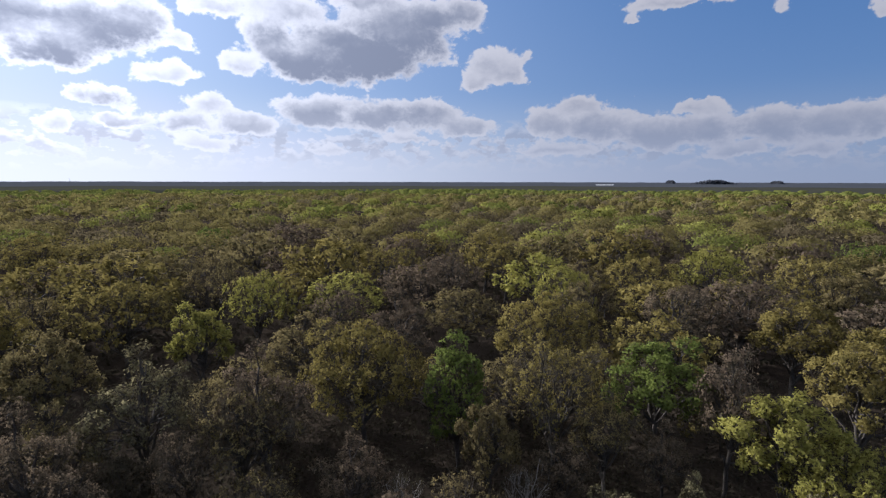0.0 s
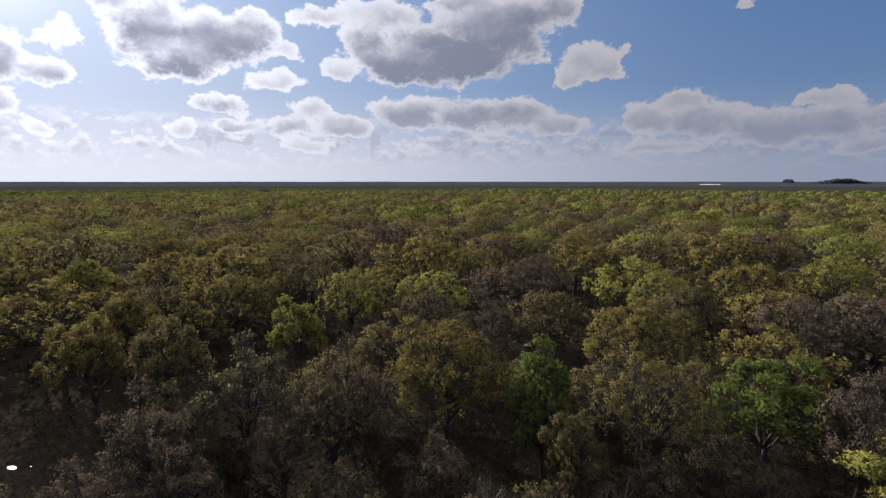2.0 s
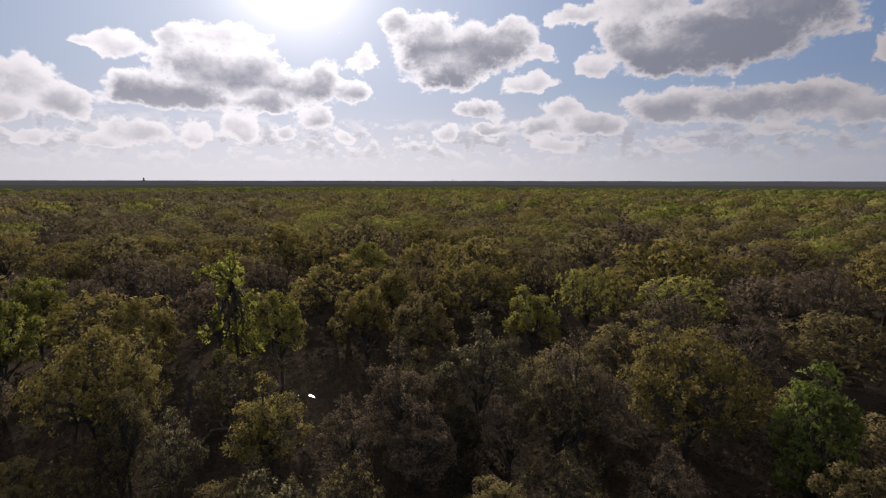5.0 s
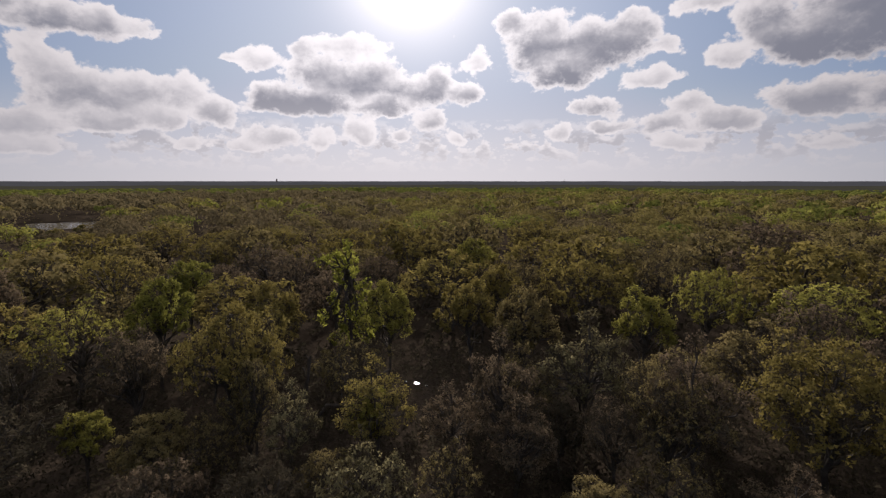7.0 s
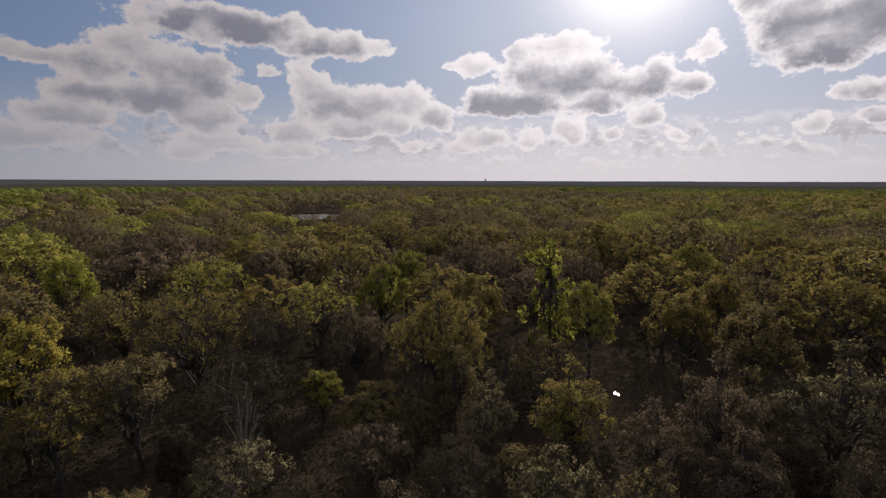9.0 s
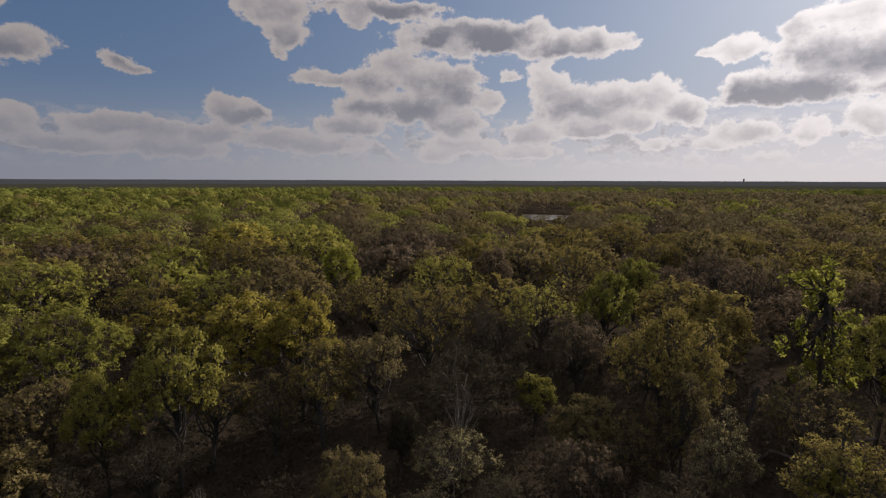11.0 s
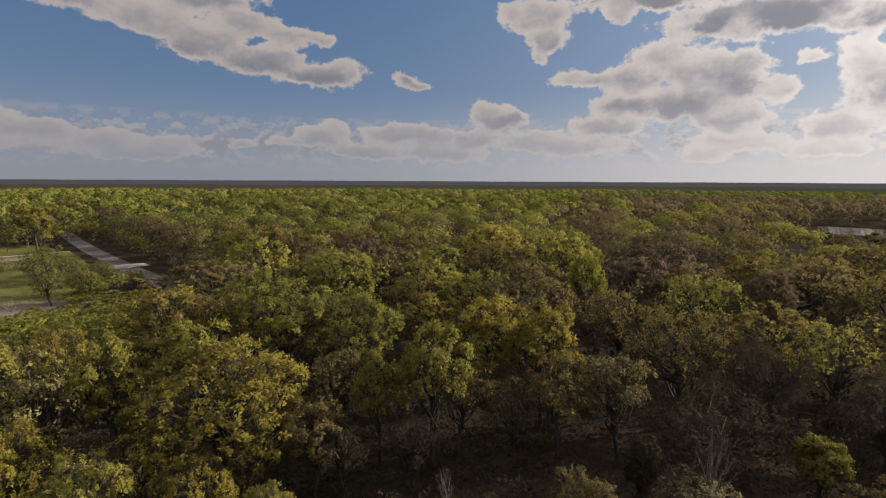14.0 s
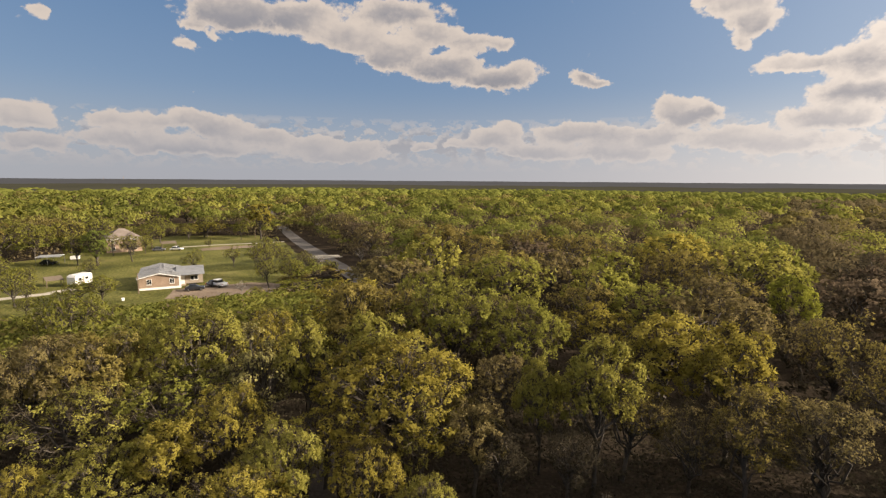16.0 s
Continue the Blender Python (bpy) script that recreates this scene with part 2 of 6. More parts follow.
for i in range(EL_N):
    cv = wn.new("ShaderNodeRGBCurve")
    for ch, field in ((0, cover[i, :261]), (1, cover[i, 260:]), (2, shade[i, ::2])):
        pts = cv.mapping.curves[ch].points
        xs = np.linspace(0, 1, 201)
        ys = np.interp(xs, np.linspace(0, 1, 261), field)
        pts[0].location, pts[1].location = (0.0, float(ys[0])), (1.0, float(ys[-1]))
        # points only where the line bends
        for j in range(1, 200):
            if abs(ys[j - 1] - 2 * ys[j] + ys[j + 1]) > 1e-4:
                pts.new(float(xs[j]), float(ys[j]))
        for p in pts:
            p.handle_type = "VECTOR"
    cv.mapping.update()
    wl.new(uvw.outputs[0], cv.inputs["Color"])
    near = wmath("SUBTRACT", 1.0, wmath("ABSOLUTE", wmath("SUBTRACT", row, float(i))), clamp=True)
    vm = wn.new("ShaderNodeVectorMath")
    vm.operation = "MULTIPLY_ADD"
    wl.new(cv.outputs[0], vm.inputs[0])
    wl.new(near, vm.inputs[1])
    if total is not None:
        wl.new(total, vm.inputs[2])
    total = vm.outputs[0]
tsep = wn.new("ShaderNodeSeparateXYZ")
wl.new(total, tsep.inputs[0])
heap_n = wn.new("ShaderNodeMix")
wl.new(far_half, heap_n.inputs[0])
wl.new(tsep.outputs[0], heap_n.inputs[2])
wl.new(tsep.outputs[1], heap_n.inputs[3])
heap, grey_depth = heap_n.outputs[0], tsep.outputs[2]


def heaped(shift, detail):
    """Billowing relief of the clouds, looked up a little higher in the sky by shift."""
    lift = wn.new("ShaderNodeVectorMath")
    lift.operation = "ADD"
    wl.new(way, lift.inputs[0])
    lift.inputs[1].default_value = (TO_SUN.x * shift * 0.5, TO_SUN.y * shift * 0.5, shift)
    flat = wn.new("ShaderNodeMapping")
    flat.inputs["Scale"].default_value = (1.0, 1.0, 1.4)
    wl.new(lift.outputs[0], flat.inputs[0])
    puff = wnoise(flat.outputs[0], 20.0, detail, 0.6).outputs["Fac"]
    bent_way = wn.new("ShaderNodeVectorMath")
    bent_way.operation = "MULTIPLY_ADD"
    wl.new(warp.outputs["Color"], bent_way.inputs[0])
    bent_way.inputs[1].default_value = (0.05, 0.05, 0.05)
    wl.new(flat.outputs[0], bent_way.inputs[2])
    total_knobs = None
    for scale, share in ((26.0, 0.42), (64.0, 0.34), (150.0, 0.22)):
        knob = wn.new("ShaderNodeTexVoronoi")
        knob.feature, knob.inputs["Scale"].default_value = "SMOOTH_F1", scale
        knob.inputs["Smoothness"].default_value = 0.7
        wl.new(bent_way.outputs[0], knob.inputs["Vector"])
        k = wmath("MULTIPLY", wmath("SUBTRACT", knob.outputs["Distance"], 0.4), share)
        total_knobs = k if total_knobs is None else wmath("ADD", total_knobs, k)
    return wmath("SUBTRACT", wmath("MULTIPLY", wmath("SUBTRACT", puff, 0.5), 1.5), total_knobs)


billow = heaped(0.0, 9.0)
relief = wmath("SUBTRACT", heaped(0.0, 2.0), heaped(0.022, 2.0))
# a belt of small, far cumulus low over the land
belt = wn.new("ShaderNodeMapping")
belt.inputs["Scale"].default_value = (1.0, 1.0, 1.7)
wl.new(way, belt.inputs[0])
far_puff = wnoise(belt.outputs[0], 30.0, 8.0, 0.6).outputs["Fac"]
low = wmath("SUBTRACT", 1.0, wmath("ABSOLUTE", wmath("DIVIDE", wmath("SUBTRACT", el, 3.9), 2.9)), clamp=True)
puffs_n = wn.new("ShaderNodeMapRange")
puffs_n.interpolation_type = "SMOOTHSTEP"
puffs_n.inputs[1].default_value, puffs_n.inputs[2].default_value = 0.47, 0.54
wl.new(far_puff, puffs_n.inputs[0])
above = wn.new("ShaderNodeVectorMath")
above.operation = "ADD"
wl.new(belt.outputs[0], above.inputs[0])
above.inputs[1].default_value = (0.0, 0.0, 0.016)
far_grey = wn.new("ShaderNodeMapRange")
far_grey.inputs[1].default_value, far_grey.inputs[2].default_value, far_grey.inputs[4].default_value = 0.42, 0.60, 0.78
wl.new(wnoise(above.outputs[0], 30.0, 4.0, 0.5).outputs["Fac"], far_grey.inputs[0])
cloudlets = wmath("MULTIPLY", wmath("MULTIPLY", puffs_n.outputs[0], 0.9), wmath("POWER", low, 0.6))
dens = wmath("ADD", heap, wmath("MULTIPLY", billow, 0.72))
soft = wn.new("ShaderNodeMapRange")
soft.interpolation_type = "SMOOTHSTEP"
soft.inputs[1].default_value, soft.inputs[2].default_value = 0.22, 0.46
wl.new(dens, soft.inputs[0])
alpha = wmath("MAXIMUM", soft.outputs[0], cloudlets)

sky = wn.new("ShaderNodeTexSky")
sky.sky_type, sky.sun_disc = "NISHITA", False
sky.sun_elevation, sky.sun_rotation = _e, -_a
sky.air_density, sky.dust_density, sky.ozone_density = 1.0, 0.25, 2.0
# nearness to the sun
dot = wn.new("ShaderNodeVectorMath")
dot.operation = "DOT_PRODUCT"
wl.new(way, dot.inputs[0])
dot.inputs[1].default_value = TO_SUN
sunny = wmath("POWER", wmath("MAXIMUM", dot.outputs["Value"], 0.0), 170.0)
halo = wmath("POWER", wmath("MAXIMUM", dot.outputs["Value"], 0.0), 20.0)
sunny_wide = wmath("POWER", wmath("MULTIPLY_ADD", dot.outputs["Value"], 0.5, 0.5), 6.0)
sunny_cloud = wmath("POWER", wmath("MULTIPLY_ADD", dot.outputs["Value"], 0.5, 0.5), 9.0)
blue = wn.new("ShaderNodeVectorMath")
blue.operation = "SCALE"
wl.new(sky.outputs[0], blue.inputs[0])
blue.inputs["Scale"].default_value = 0.075
clear = wmix(sunny_wide, (0.037, 0.112, 0.258), (0.36, 0.46, 0.62))
pale = wn.new("ShaderNodeMapRange")
pale.inputs[1].default_value, pale.inputs[2].default_value = 24.0, 3.0
pale.inputs[4].default_value = 0.45
wl.new(el, pale.inputs[0])
clear = wmix(pale.outputs[0], clear, wmix(sunny_wide, (0.17, 0.23, 0.33), (0.70, 0.71, 0.73)))
mild = wn.new("ShaderNodeVectorMath")
mild.operation = "MINIMUM"
wl.new(blue.outputs[0], mild.inputs[0])
mild.inputs[1].default_value = (0.5, 0.55, 0.6)
clear = wmix(0.2, clear, mild.outputs[0])
clear = wmix(wmath("MULTIPLY", halo, 0.75), clear, (0.70, 0.78, 0.89))
glow = wmix(sunny, clear, (1.7, 1.67, 1.65))
# cloud colours: grey depths, bright rims and knobs, brighter towards the sun
rim = wn.new("ShaderNodeMapRange")
rim.interpolation_type = "SMOOTHSTEP"
rim.inputs[1].default_value, rim.inputs[2].default_value, rim.inputs[3].default_value, rim.inputs[4].default_value = 0.30, 0.98, 0.0, 1.0
wl.new(dens, rim.inputs[0])
depth = wmath("MAXIMUM", wmath("MULTIPLY", grey_depth, wmath("MULTIPLY_ADD", rim.outputs[0], 0.8, 0.2)), wmath("MULTIPLY", far_grey.outputs[0], wmath("SUBTRACT", wmath("MULTIPLY", cloudlets, 1.4, clamp=True), soft.outputs[0], clamp=True)))
deep = wmath("ADD", wmath("SUBTRACT", 1.0, wmath("MULTIPLY", depth, wmath("MULTIPLY_ADD", sunny_cloud, -0.45, 1.65))), wmath("MULTIPLY", relief, 0.36))
lit = wn.new("ShaderNodeMapRange")
lit.interpolation_type = "SMOOTHSTEP"
lit.inputs[1].default_value, lit.inputs[2].default_value = -0.25, 1.0
wl.new(deep, lit.inputs[0])
greys = wmix(sunny_cloud, (0.155, 0.172, 0.215), (0.315, 0.330, 0.380))
whites = wmix(sunny_cloud, (0.358, 0.345, 0.346), (1.12, 1.12, 1.13))
cloud_col = wmix(lit.outputs[0], greys, whites)
cloud_col = wmix(wmath("MULTIPLY", sunny, 0.5), cloud_col, (1.5, 1.47, 1.45))
heaven = wmix(alpha, glow, cloud_col)
# overhead, above the view, broken cloud is added, bright to lift the shadows
over = wn.new("ShaderNodeMapRange")
over.interpolation_type = "SMOOTHSTEP"
over.inputs[1].default_value, over.inputs[2].default_value = 24.0, 34.0
wl.new(el, over.inputs[0])
patches = wn.new("ShaderNodeMapRange")
patches.inputs[1].default_value, patches.inputs[2].default_value = 0.34, 0.50
wl.new(wnoise(way, 4.0, 5.0).outputs["Fac"], patches.inputs[0])
heaven = wmix(wmath("MULTIPLY", over.outputs[0], patches.outputs[0]), heaven, wmix(sunny_wide, (0.52, 0.51, 0.51), (0.82, 0.81, 0.80)))
# thin haze above the horizon
haze = wn.new("ShaderNodeMapRange")
haze.interpolation_type = "SMOOTHSTEP"
haze.inputs[1].default_value, haze.inputs[2].default_value = 10.5, -1.0
wl.new(el, haze.inputs[0])
sunny_haze = wmath("POWER", wmath("MULTIPLY_ADD", dot.outputs["Value"], 0.5, 0.5), 4.4)
haze_col = wmix(sunny_haze, (0.205, 0.232, 0.285), (0.86, 0.84, 0.835))
heaven = wmix(wmath("MULTIPLY", haze.outputs[0], 0.84), heaven, haze_col)
bg = wn.new("ShaderNodeBackground")
wl.new(heaven, bg.inputs[0])
bg.inputs[1].default_value = 0.75
world_out = wn.new("ShaderNodeOutputWorld")
wl.new(bg.outputs[0], world_out.inputs[0])

# ---- materials ----
def material(name):
    m = bpy.data.materials.new(name)
    m.use_nodes = True
    m.node_tree.nodes.clear()
    return m, m.node_tree.nodes, m.node_tree.links


def leaf_material(name, dark, mid, light, see_through=0.46, by_leaf=0.34, patch=0.55, by_patch=0.55, by_tree=0.8):
    """Leaves: colour by leaf (island) and by tree (object), partly letting light through."""
    m, n, l = material(name)
    out = n.new("ShaderNodeOutputMaterial")
    geo = n.new("ShaderNodeNewGeometry")
    info = n.new("ShaderNodeObjectInfo")
    pos = n.new("ShaderNodeTexNoise")
    pos.inputs["Scale"].default_value = patch
    pos.inputs["Detail"].default_value = 3.0
    l.new(geo.outputs["Position"], pos.inputs["Vector"])
    tree = n.new("ShaderNodeTexNoise")
    tree.inputs["Scale"].default_value = 0.085
    tree.inputs["Detail"].default_value = 2.0
    l.new(geo.outputs["Position"], tree.inputs["Vector"])
    mix = n.new("ShaderNodeMath"); mix.operation = "MULTIPLY_ADD"
    l.new(geo.outputs["Random Per Island"], mix.inputs[0])
    mix.inputs[1].default_value = by_leaf
    off = n.new("ShaderNodeMath"); off.operation = "MULTIPLY_ADD"
    l.new(info.outputs["Random"], off.inputs[0])
    off.inputs[1].default_value, off.inputs[2].default_value = 0.32, 0.34 - by_patch * 0.5 - by_leaf * 0.5 - by_tree * 0.5
    add = n.new("ShaderNodeMath"); add.operation = "MULTIPLY_ADD"
    l.new(pos.outputs["Fac"], add.inputs[0])
    add.inputs[1].default_value = by_patch
    l.new(off.outputs[0], add.inputs[2])
    per_tree = n.new("ShaderNodeMath"); per_tree.operation = "MULTIPLY_ADD"
    l.new(tree.outputs["Fac"], per_tree.inputs[0])
    per_tree.inputs[1].default_value = by_tree
    l.new(add.outputs[0], per_tree.inputs[2])
    l.new(per_tree.outputs[0], mix.inputs[2])
    ramp = n.new("ShaderNodeValToRGB")
    ramp.color_ramp.elements[0].color = (*dark, 1)
    ramp.color_ramp.elements[1].color = (*light, 1)
    e = ramp.color_ramp.elements.new(0.5)
    e.color = (*mid, 1)
    l.new(mix.outputs[0], ramp.inputs[0])
    dif = n.new("ShaderNodeBsdfDiffuse")
    tra = n.new("ShaderNodeBsdfTranslucent")
    sh = n.new("ShaderNodeMixShader")
    sh.inputs[0].default_value = see_through
    for s in (dif, tra):
        l.new(ramp.outputs[0], s.inputs[0])
    l.new(dif.outputs[0], sh.inputs[1])
    l.new(tra.outputs[0], sh.inputs[2])
    l.new(sh.outputs[0], out.inputs[0])
    return m


def surface(name, dark, light, scale, rough=0.9, metal=0.0, bump=0.3, detail=6.0, mid=None, big=None):
    """A rough surface with two scales of noise in colour and relief."""
    m, n, l = material(name)
    out = n.new("ShaderNodeOutputMaterial")
    b = n.new("ShaderNodeBsdfPrincipled")
    geo = n.new("ShaderNodeNewGeometry")
    fine = n.new("ShaderNodeTexNoise")
    fine.inputs["Scale"].default_value = scale
    fine.inputs["Detail"].default_value = detail
    wide = n.new("ShaderNodeTexNoise")
    wide.inputs["Scale"].default_value = big or scale * 0.07
    wide.inputs["Detail"].default_value = 4.0
    mix = n.new("ShaderNodeMix")
    mix.inputs[0].default_value = 0.5
    l.new(geo.outputs["Position"], fine.inputs["Vector"])
    l.new(geo.outputs["Position"], wide.inputs["Vector"])
    l.new(fine.outputs["Fac"], mix.inputs[2])
    l.new(wide.outputs["Fac"], mix.inputs[3])
    ramp = n.new("ShaderNodeValToRGB")
    ramp.color_ramp.elements[0].position, ramp.color_ramp.elements[1].position = 0.35, 0.65
    ramp.color_ramp.elements[0].color = (*dark, 1)
    ramp.color_ramp.elements[1].color = (*light, 1)
    if mid:
        e = ramp.color_ramp.elements.new(0.5)
        e.color = (*mid, 1)
    l.new(mix.outputs[0], ramp.inputs[0])
    l.new(ramp.outputs[0], b.inputs["Base Color"])
    b.inputs["Roughness"].default_value = rough
    b.inputs["Metallic"].default_value = metal
    b.inputs["Specular IOR Level"].default_value = 0.5 if rough < 0.6 else 0.12
    bp = n.new("ShaderNodeBump")
    bp.inputs["Strength"].default_value = bump
    bp.inputs["Distance"].default_value = 0.5 / scale
    l.new(fine.outputs["Fac"], bp.inputs["Height"])
    l.new(bp.outputs[0], b.inputs["Normal"])
    l.new(b.outputs[0], out.inputs[0])
    return m


LEAF = {
    "oak": leaf_material("oak_leaves", (0.133, 0.106, 0.037), (0.229, 0.185, 0.057), (0.326, 0.266, 0.087)),
    "olive": leaf_material("olive_leaves", (0.117, 0.091, 0.044), (0.196, 0.157, 0.069), (0.274, 0.224, 0.094)),
    "brown": leaf_material("russet_leaves", (0.101, 0.074, 0.053), (0.162, 0.122, 0.081), (0.225, 0.176, 0.106)),
    "green": leaf_material("fresh_green_leaves", (0.094, 0.116, 0.028), (0.150, 0.180, 0.043), (0.210, 0.246, 0.062)),
    "yellow": leaf_material("yellow_leaves", (0.182, 0.166, 0.042), (0.290, 0.268, 0.065), (0.385, 0.358, 0.094)),
    "gold": leaf_material("golden_leaves", (0.205, 0.168, 0.038), (0.322, 0.270, 0.060), (0.425, 0.362, 0.088)),
    # understory shade is put into these dark leaf colours
    "dark": leaf_material("shade_darkened_leaves", (0.032, 0.028, 0.019), (0.058, 0.050, 0.034), (0.092, 0.080, 0.052)),
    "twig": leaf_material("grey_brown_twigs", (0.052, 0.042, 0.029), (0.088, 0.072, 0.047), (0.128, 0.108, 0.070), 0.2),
    "canopy": leaf_material("oak_canopy", (0.125, 0.089, 0.053), (0.215, 0.179, 0.062), (0.312, 0.264, 0.087), 0.40, 0.15, 0.12, 0.5, 0.6),
    "canopy_yellow": leaf_material("yellow_oak_canopy", (0.159, 0.152, 0.041), (0.254, 0.249, 0.059), (0.338, 0.334, 0.086), 0.40, 0.14, 0.3, 0.3, 0.5),
    "canopy_brown": leaf_material("russet_oak_canopy", (0.111, 0.084, 0.052), (0.173, 0.139, 0.075), (0.237, 0.196, 0.095), 0.40, 0.14, 0.3, 0.3, 0.5),
    "canopy_green": leaf_material("green_oak_canopy", (0.110, 0.119, 0.030), (0.177, 0.188, 0.046), (0.244, 0.255, 0.065), 0.40, 0.14, 0.3, 0.3, 0.5),
    "spring": leaf_material("spring_green_leaves", (0.144, 0.143, 0.034), (0.226, 0.223, 0.050), (0.312, 0.304, 0.075)),
    "pale": leaf_material("pale_budding_leaves", (0.215, 0.190, 0.075), (0.325, 0.292, 0.112), (0.425, 0.385, 0.160), 0.35),
    "lime": leaf_material("lime_leaves", (0.210, 0.215, 0.040), (0.310, 0.315, 0.060), (0.400, 0.400, 0.085), 0.62),
    # blue-grey aerial haze is painted into this leaf colour
    "far": leaf_material("hazed_distant_woods", (0.076, 0.082, 0.094), (0.104, 0.110, 0.123), (0.132, 0.138, 0.148), 0.45, 0.3, 0.004, 0.8, 0.0),
    # haze greyed into the colour of land before the horizon, then darkened overall
    "dusk": leaf_material("hazed_distant_scrub", (0.052, 0.053, 0.040), (0.076, 0.076, 0.056), (0.102, 0.100, 0.072), 0.42, 0.3, 0.01, 0.9, 0.0),
    "grey": leaf_material("grey_twig_leaves", (0.120, 0.102, 0.053), (0.188, 0.164, 0.084), (0.255, 0.227, 0.119), 0.2),
}
BARK = surface("oak_bark", (0.036, 0.030, 0.025), (0.112, 0.097, 0.082), 14.0, bump=0.6)
BARK_PALE = surface("bleached_bark", (0.16, 0.14, 0.12), (0.34, 0.31, 0.27), 12.0, bump=0.5)
SOIL = surface("leaf_litter_ground", (0.024, 0.018, 0.014), (0.066, 0.051, 0.038), 3.0, bump=0.8, mid=(0.038, 0.030, 0.022), big=0.05)
SOIL.node_tree.nodes["Principled BSDF"].inputs["Specular IOR Level"].default_value = 0.0

# ---- trees: shapes ----
def mesh_of(name, verts, faces, mat, smooth=False, normals=None):
    """A mesh from vertex and face arrays made by the shapes below; normals: leaves take the swell of their crown."""
    me = bpy.data.meshes.new(name)
    verts = np.asarray(verts, dtype=np.float32).reshape(-1, 3)
    faces = np.asarray(faces, dtype=np.int32)
    k = faces.shape[1]
    me.vertices.add(len(verts))
    me.vertices.foreach_set("co", verts.ravel())
    me.loops.add(faces.size)
    me.loops.foreach_set("vertex_index", faces.ravel())
    me.polygons.add(len(faces))
    me.polygons.foreach_set("loop_start", np.arange(0, faces.size, k, dtype=np.int32))
    me.polygons.foreach_set("loop_total", np.full(len(faces), k, dtype=np.int32))
    if smooth:
        me.polygons.foreach_set("use_smooth", np.ones(len(faces), dtype=bool))
    if normals is not None:
        me.polygons.foreach_set("use_smooth", np.ones(len(faces), dtype=bool))
    me.materials.append(mat)
    me.update(calc_edges=True)
    if normals is not None:
        swell = me.attributes.new("custom_normal", "FLOAT_VECTOR", "POINT")
        swell.data.foreach_set("vector", np.asarray(normals, dtype=np.float32).ravel())
    return me


def tube(points, radii, sides, verts, faces):
    """A tapered tube along points, added to the lists."""
    pts = np.asarray(points, float)
    base = sum(len(v) for v in verts)
    way = np.gradient(pts, axis=0)
    way /= np.linalg.norm(way, axis=1)[:, None] + 1e-9
    side = np.cross(way, np.array([0.31, 0.87, 0.21]))
    side /= np.linalg.norm(side, axis=1)[:, None] + 1e-9
    up = np.cross(way, side)
    a = np.linspace(0, 2 * np.pi, sides, endpoint=False)
    ring = (side[:, None, :] * np.cos(a)[None, :, None] + up[:, None, :] * np.sin(a)[None, :, None]) * np.asarray(radii)[:, None, None]
    verts.append((pts[:, None, :] + ring).reshape(-1, 3))
    n = len(pts)
    i = np.arange(n - 1)[:, None] * sides + np.arange(sides)[None, :]
    j = np.arange(n - 1)[:, None] * sides + (np.arange(sides)[None, :] + 1) % sides
    faces.append(np.stack([i, j, j + sides, i + sides], -1).reshape(-1, 4) + base)


def bent(a, b, n, wiggle, rng, sag=0.0):
    """A crooked line from a to b."""
    t = np.linspace(0, 1, n)[:, None]
    p = a + (b - a) * t
    w = rng.normal(0, wiggle, (n, 3)) * np.linalg.norm(b - a)
    w[0] = w[-1] = 0
    p += w * np.sin(np.pi * t)
    p[:, 2] += sag * np.sin(np.pi * t[:, 0])
    return p


def unit(v):
    return v / (np.linalg.norm(v, axis=-1, keepdims=True) + 1e-9)


def leaves(centres, radii, per, size, rng, flat=0.9, shell=0.55, crown=None):
    """Rhombic leaf sprays scattered through clumps; per: how many to a clump."""
    c = np.repeat(centres, per, axis=0)
    r = np.repeat(radii, per)
    d = unit(rng.normal(0, 1, (len(c), 3)))
    d[:, 2] = np.where(d[:, 2] < -0.35, -d[:, 2], d[:, 2])
    rad = r * (shell + (1 - shell) * rng.random(len(c))) * (0.75 + 0.5 * rng.random(len(c)))
    p = c + d * rad[:, None] * np.array([1, 1, flat])
    out = d if crown is None else d * 0.65 + unit(p - crown) * 0.6
    nrm = unit(out * 0.75 + rng.normal(0, 0.5, (len(c), 3)) + np.array([0, 0, 0.12]))
    u = unit(np.cross(nrm, rng.normal(0, 1, (len(c), 3))))
    v = np.cross(nrm, u)
    s = size * (0.55 + 0.9 * rng.random(len(c)))[:, None]
    u, v = u * s, v * s
    q = np.stack([p - u * 0.9 - v * 0.35, p + u * 0.25 - v * 0.75, p + u * 0.7 + v * 0.95], 1)
    return q.reshape(-1, 3), np.arange(len(c) * 3).reshape(-1, 3)


def sprays(p, geo, swell, size, rng):
    """Leaf triangles at p: lying across geo, shaded by the swell of the crown."""
    u = unit(np.cross(geo, rng.normal(0, 1, p.shape)))
    v = np.cross(geo, u)
    k = size * rng.uniform(0.55, 1.4, (len(p), 1))
    u, v = u * k, v * k
    q = np.stack([p - u * 0.9 - v * 0.45, p + u * 0.35 - v * 0.75, p + u * 0.6 + v * 0.95], 1)
    # the front of every leaf looks out of the crown
    turn = (np.cross(q[:, 1] - q[:, 0], q[:, 2] - q[:, 0]) * swell).sum(1) < 0
    q[turn] = q[turn][:, ::-1]
    return q.reshape(-1, 3), np.repeat(swell, 3, axis=0)


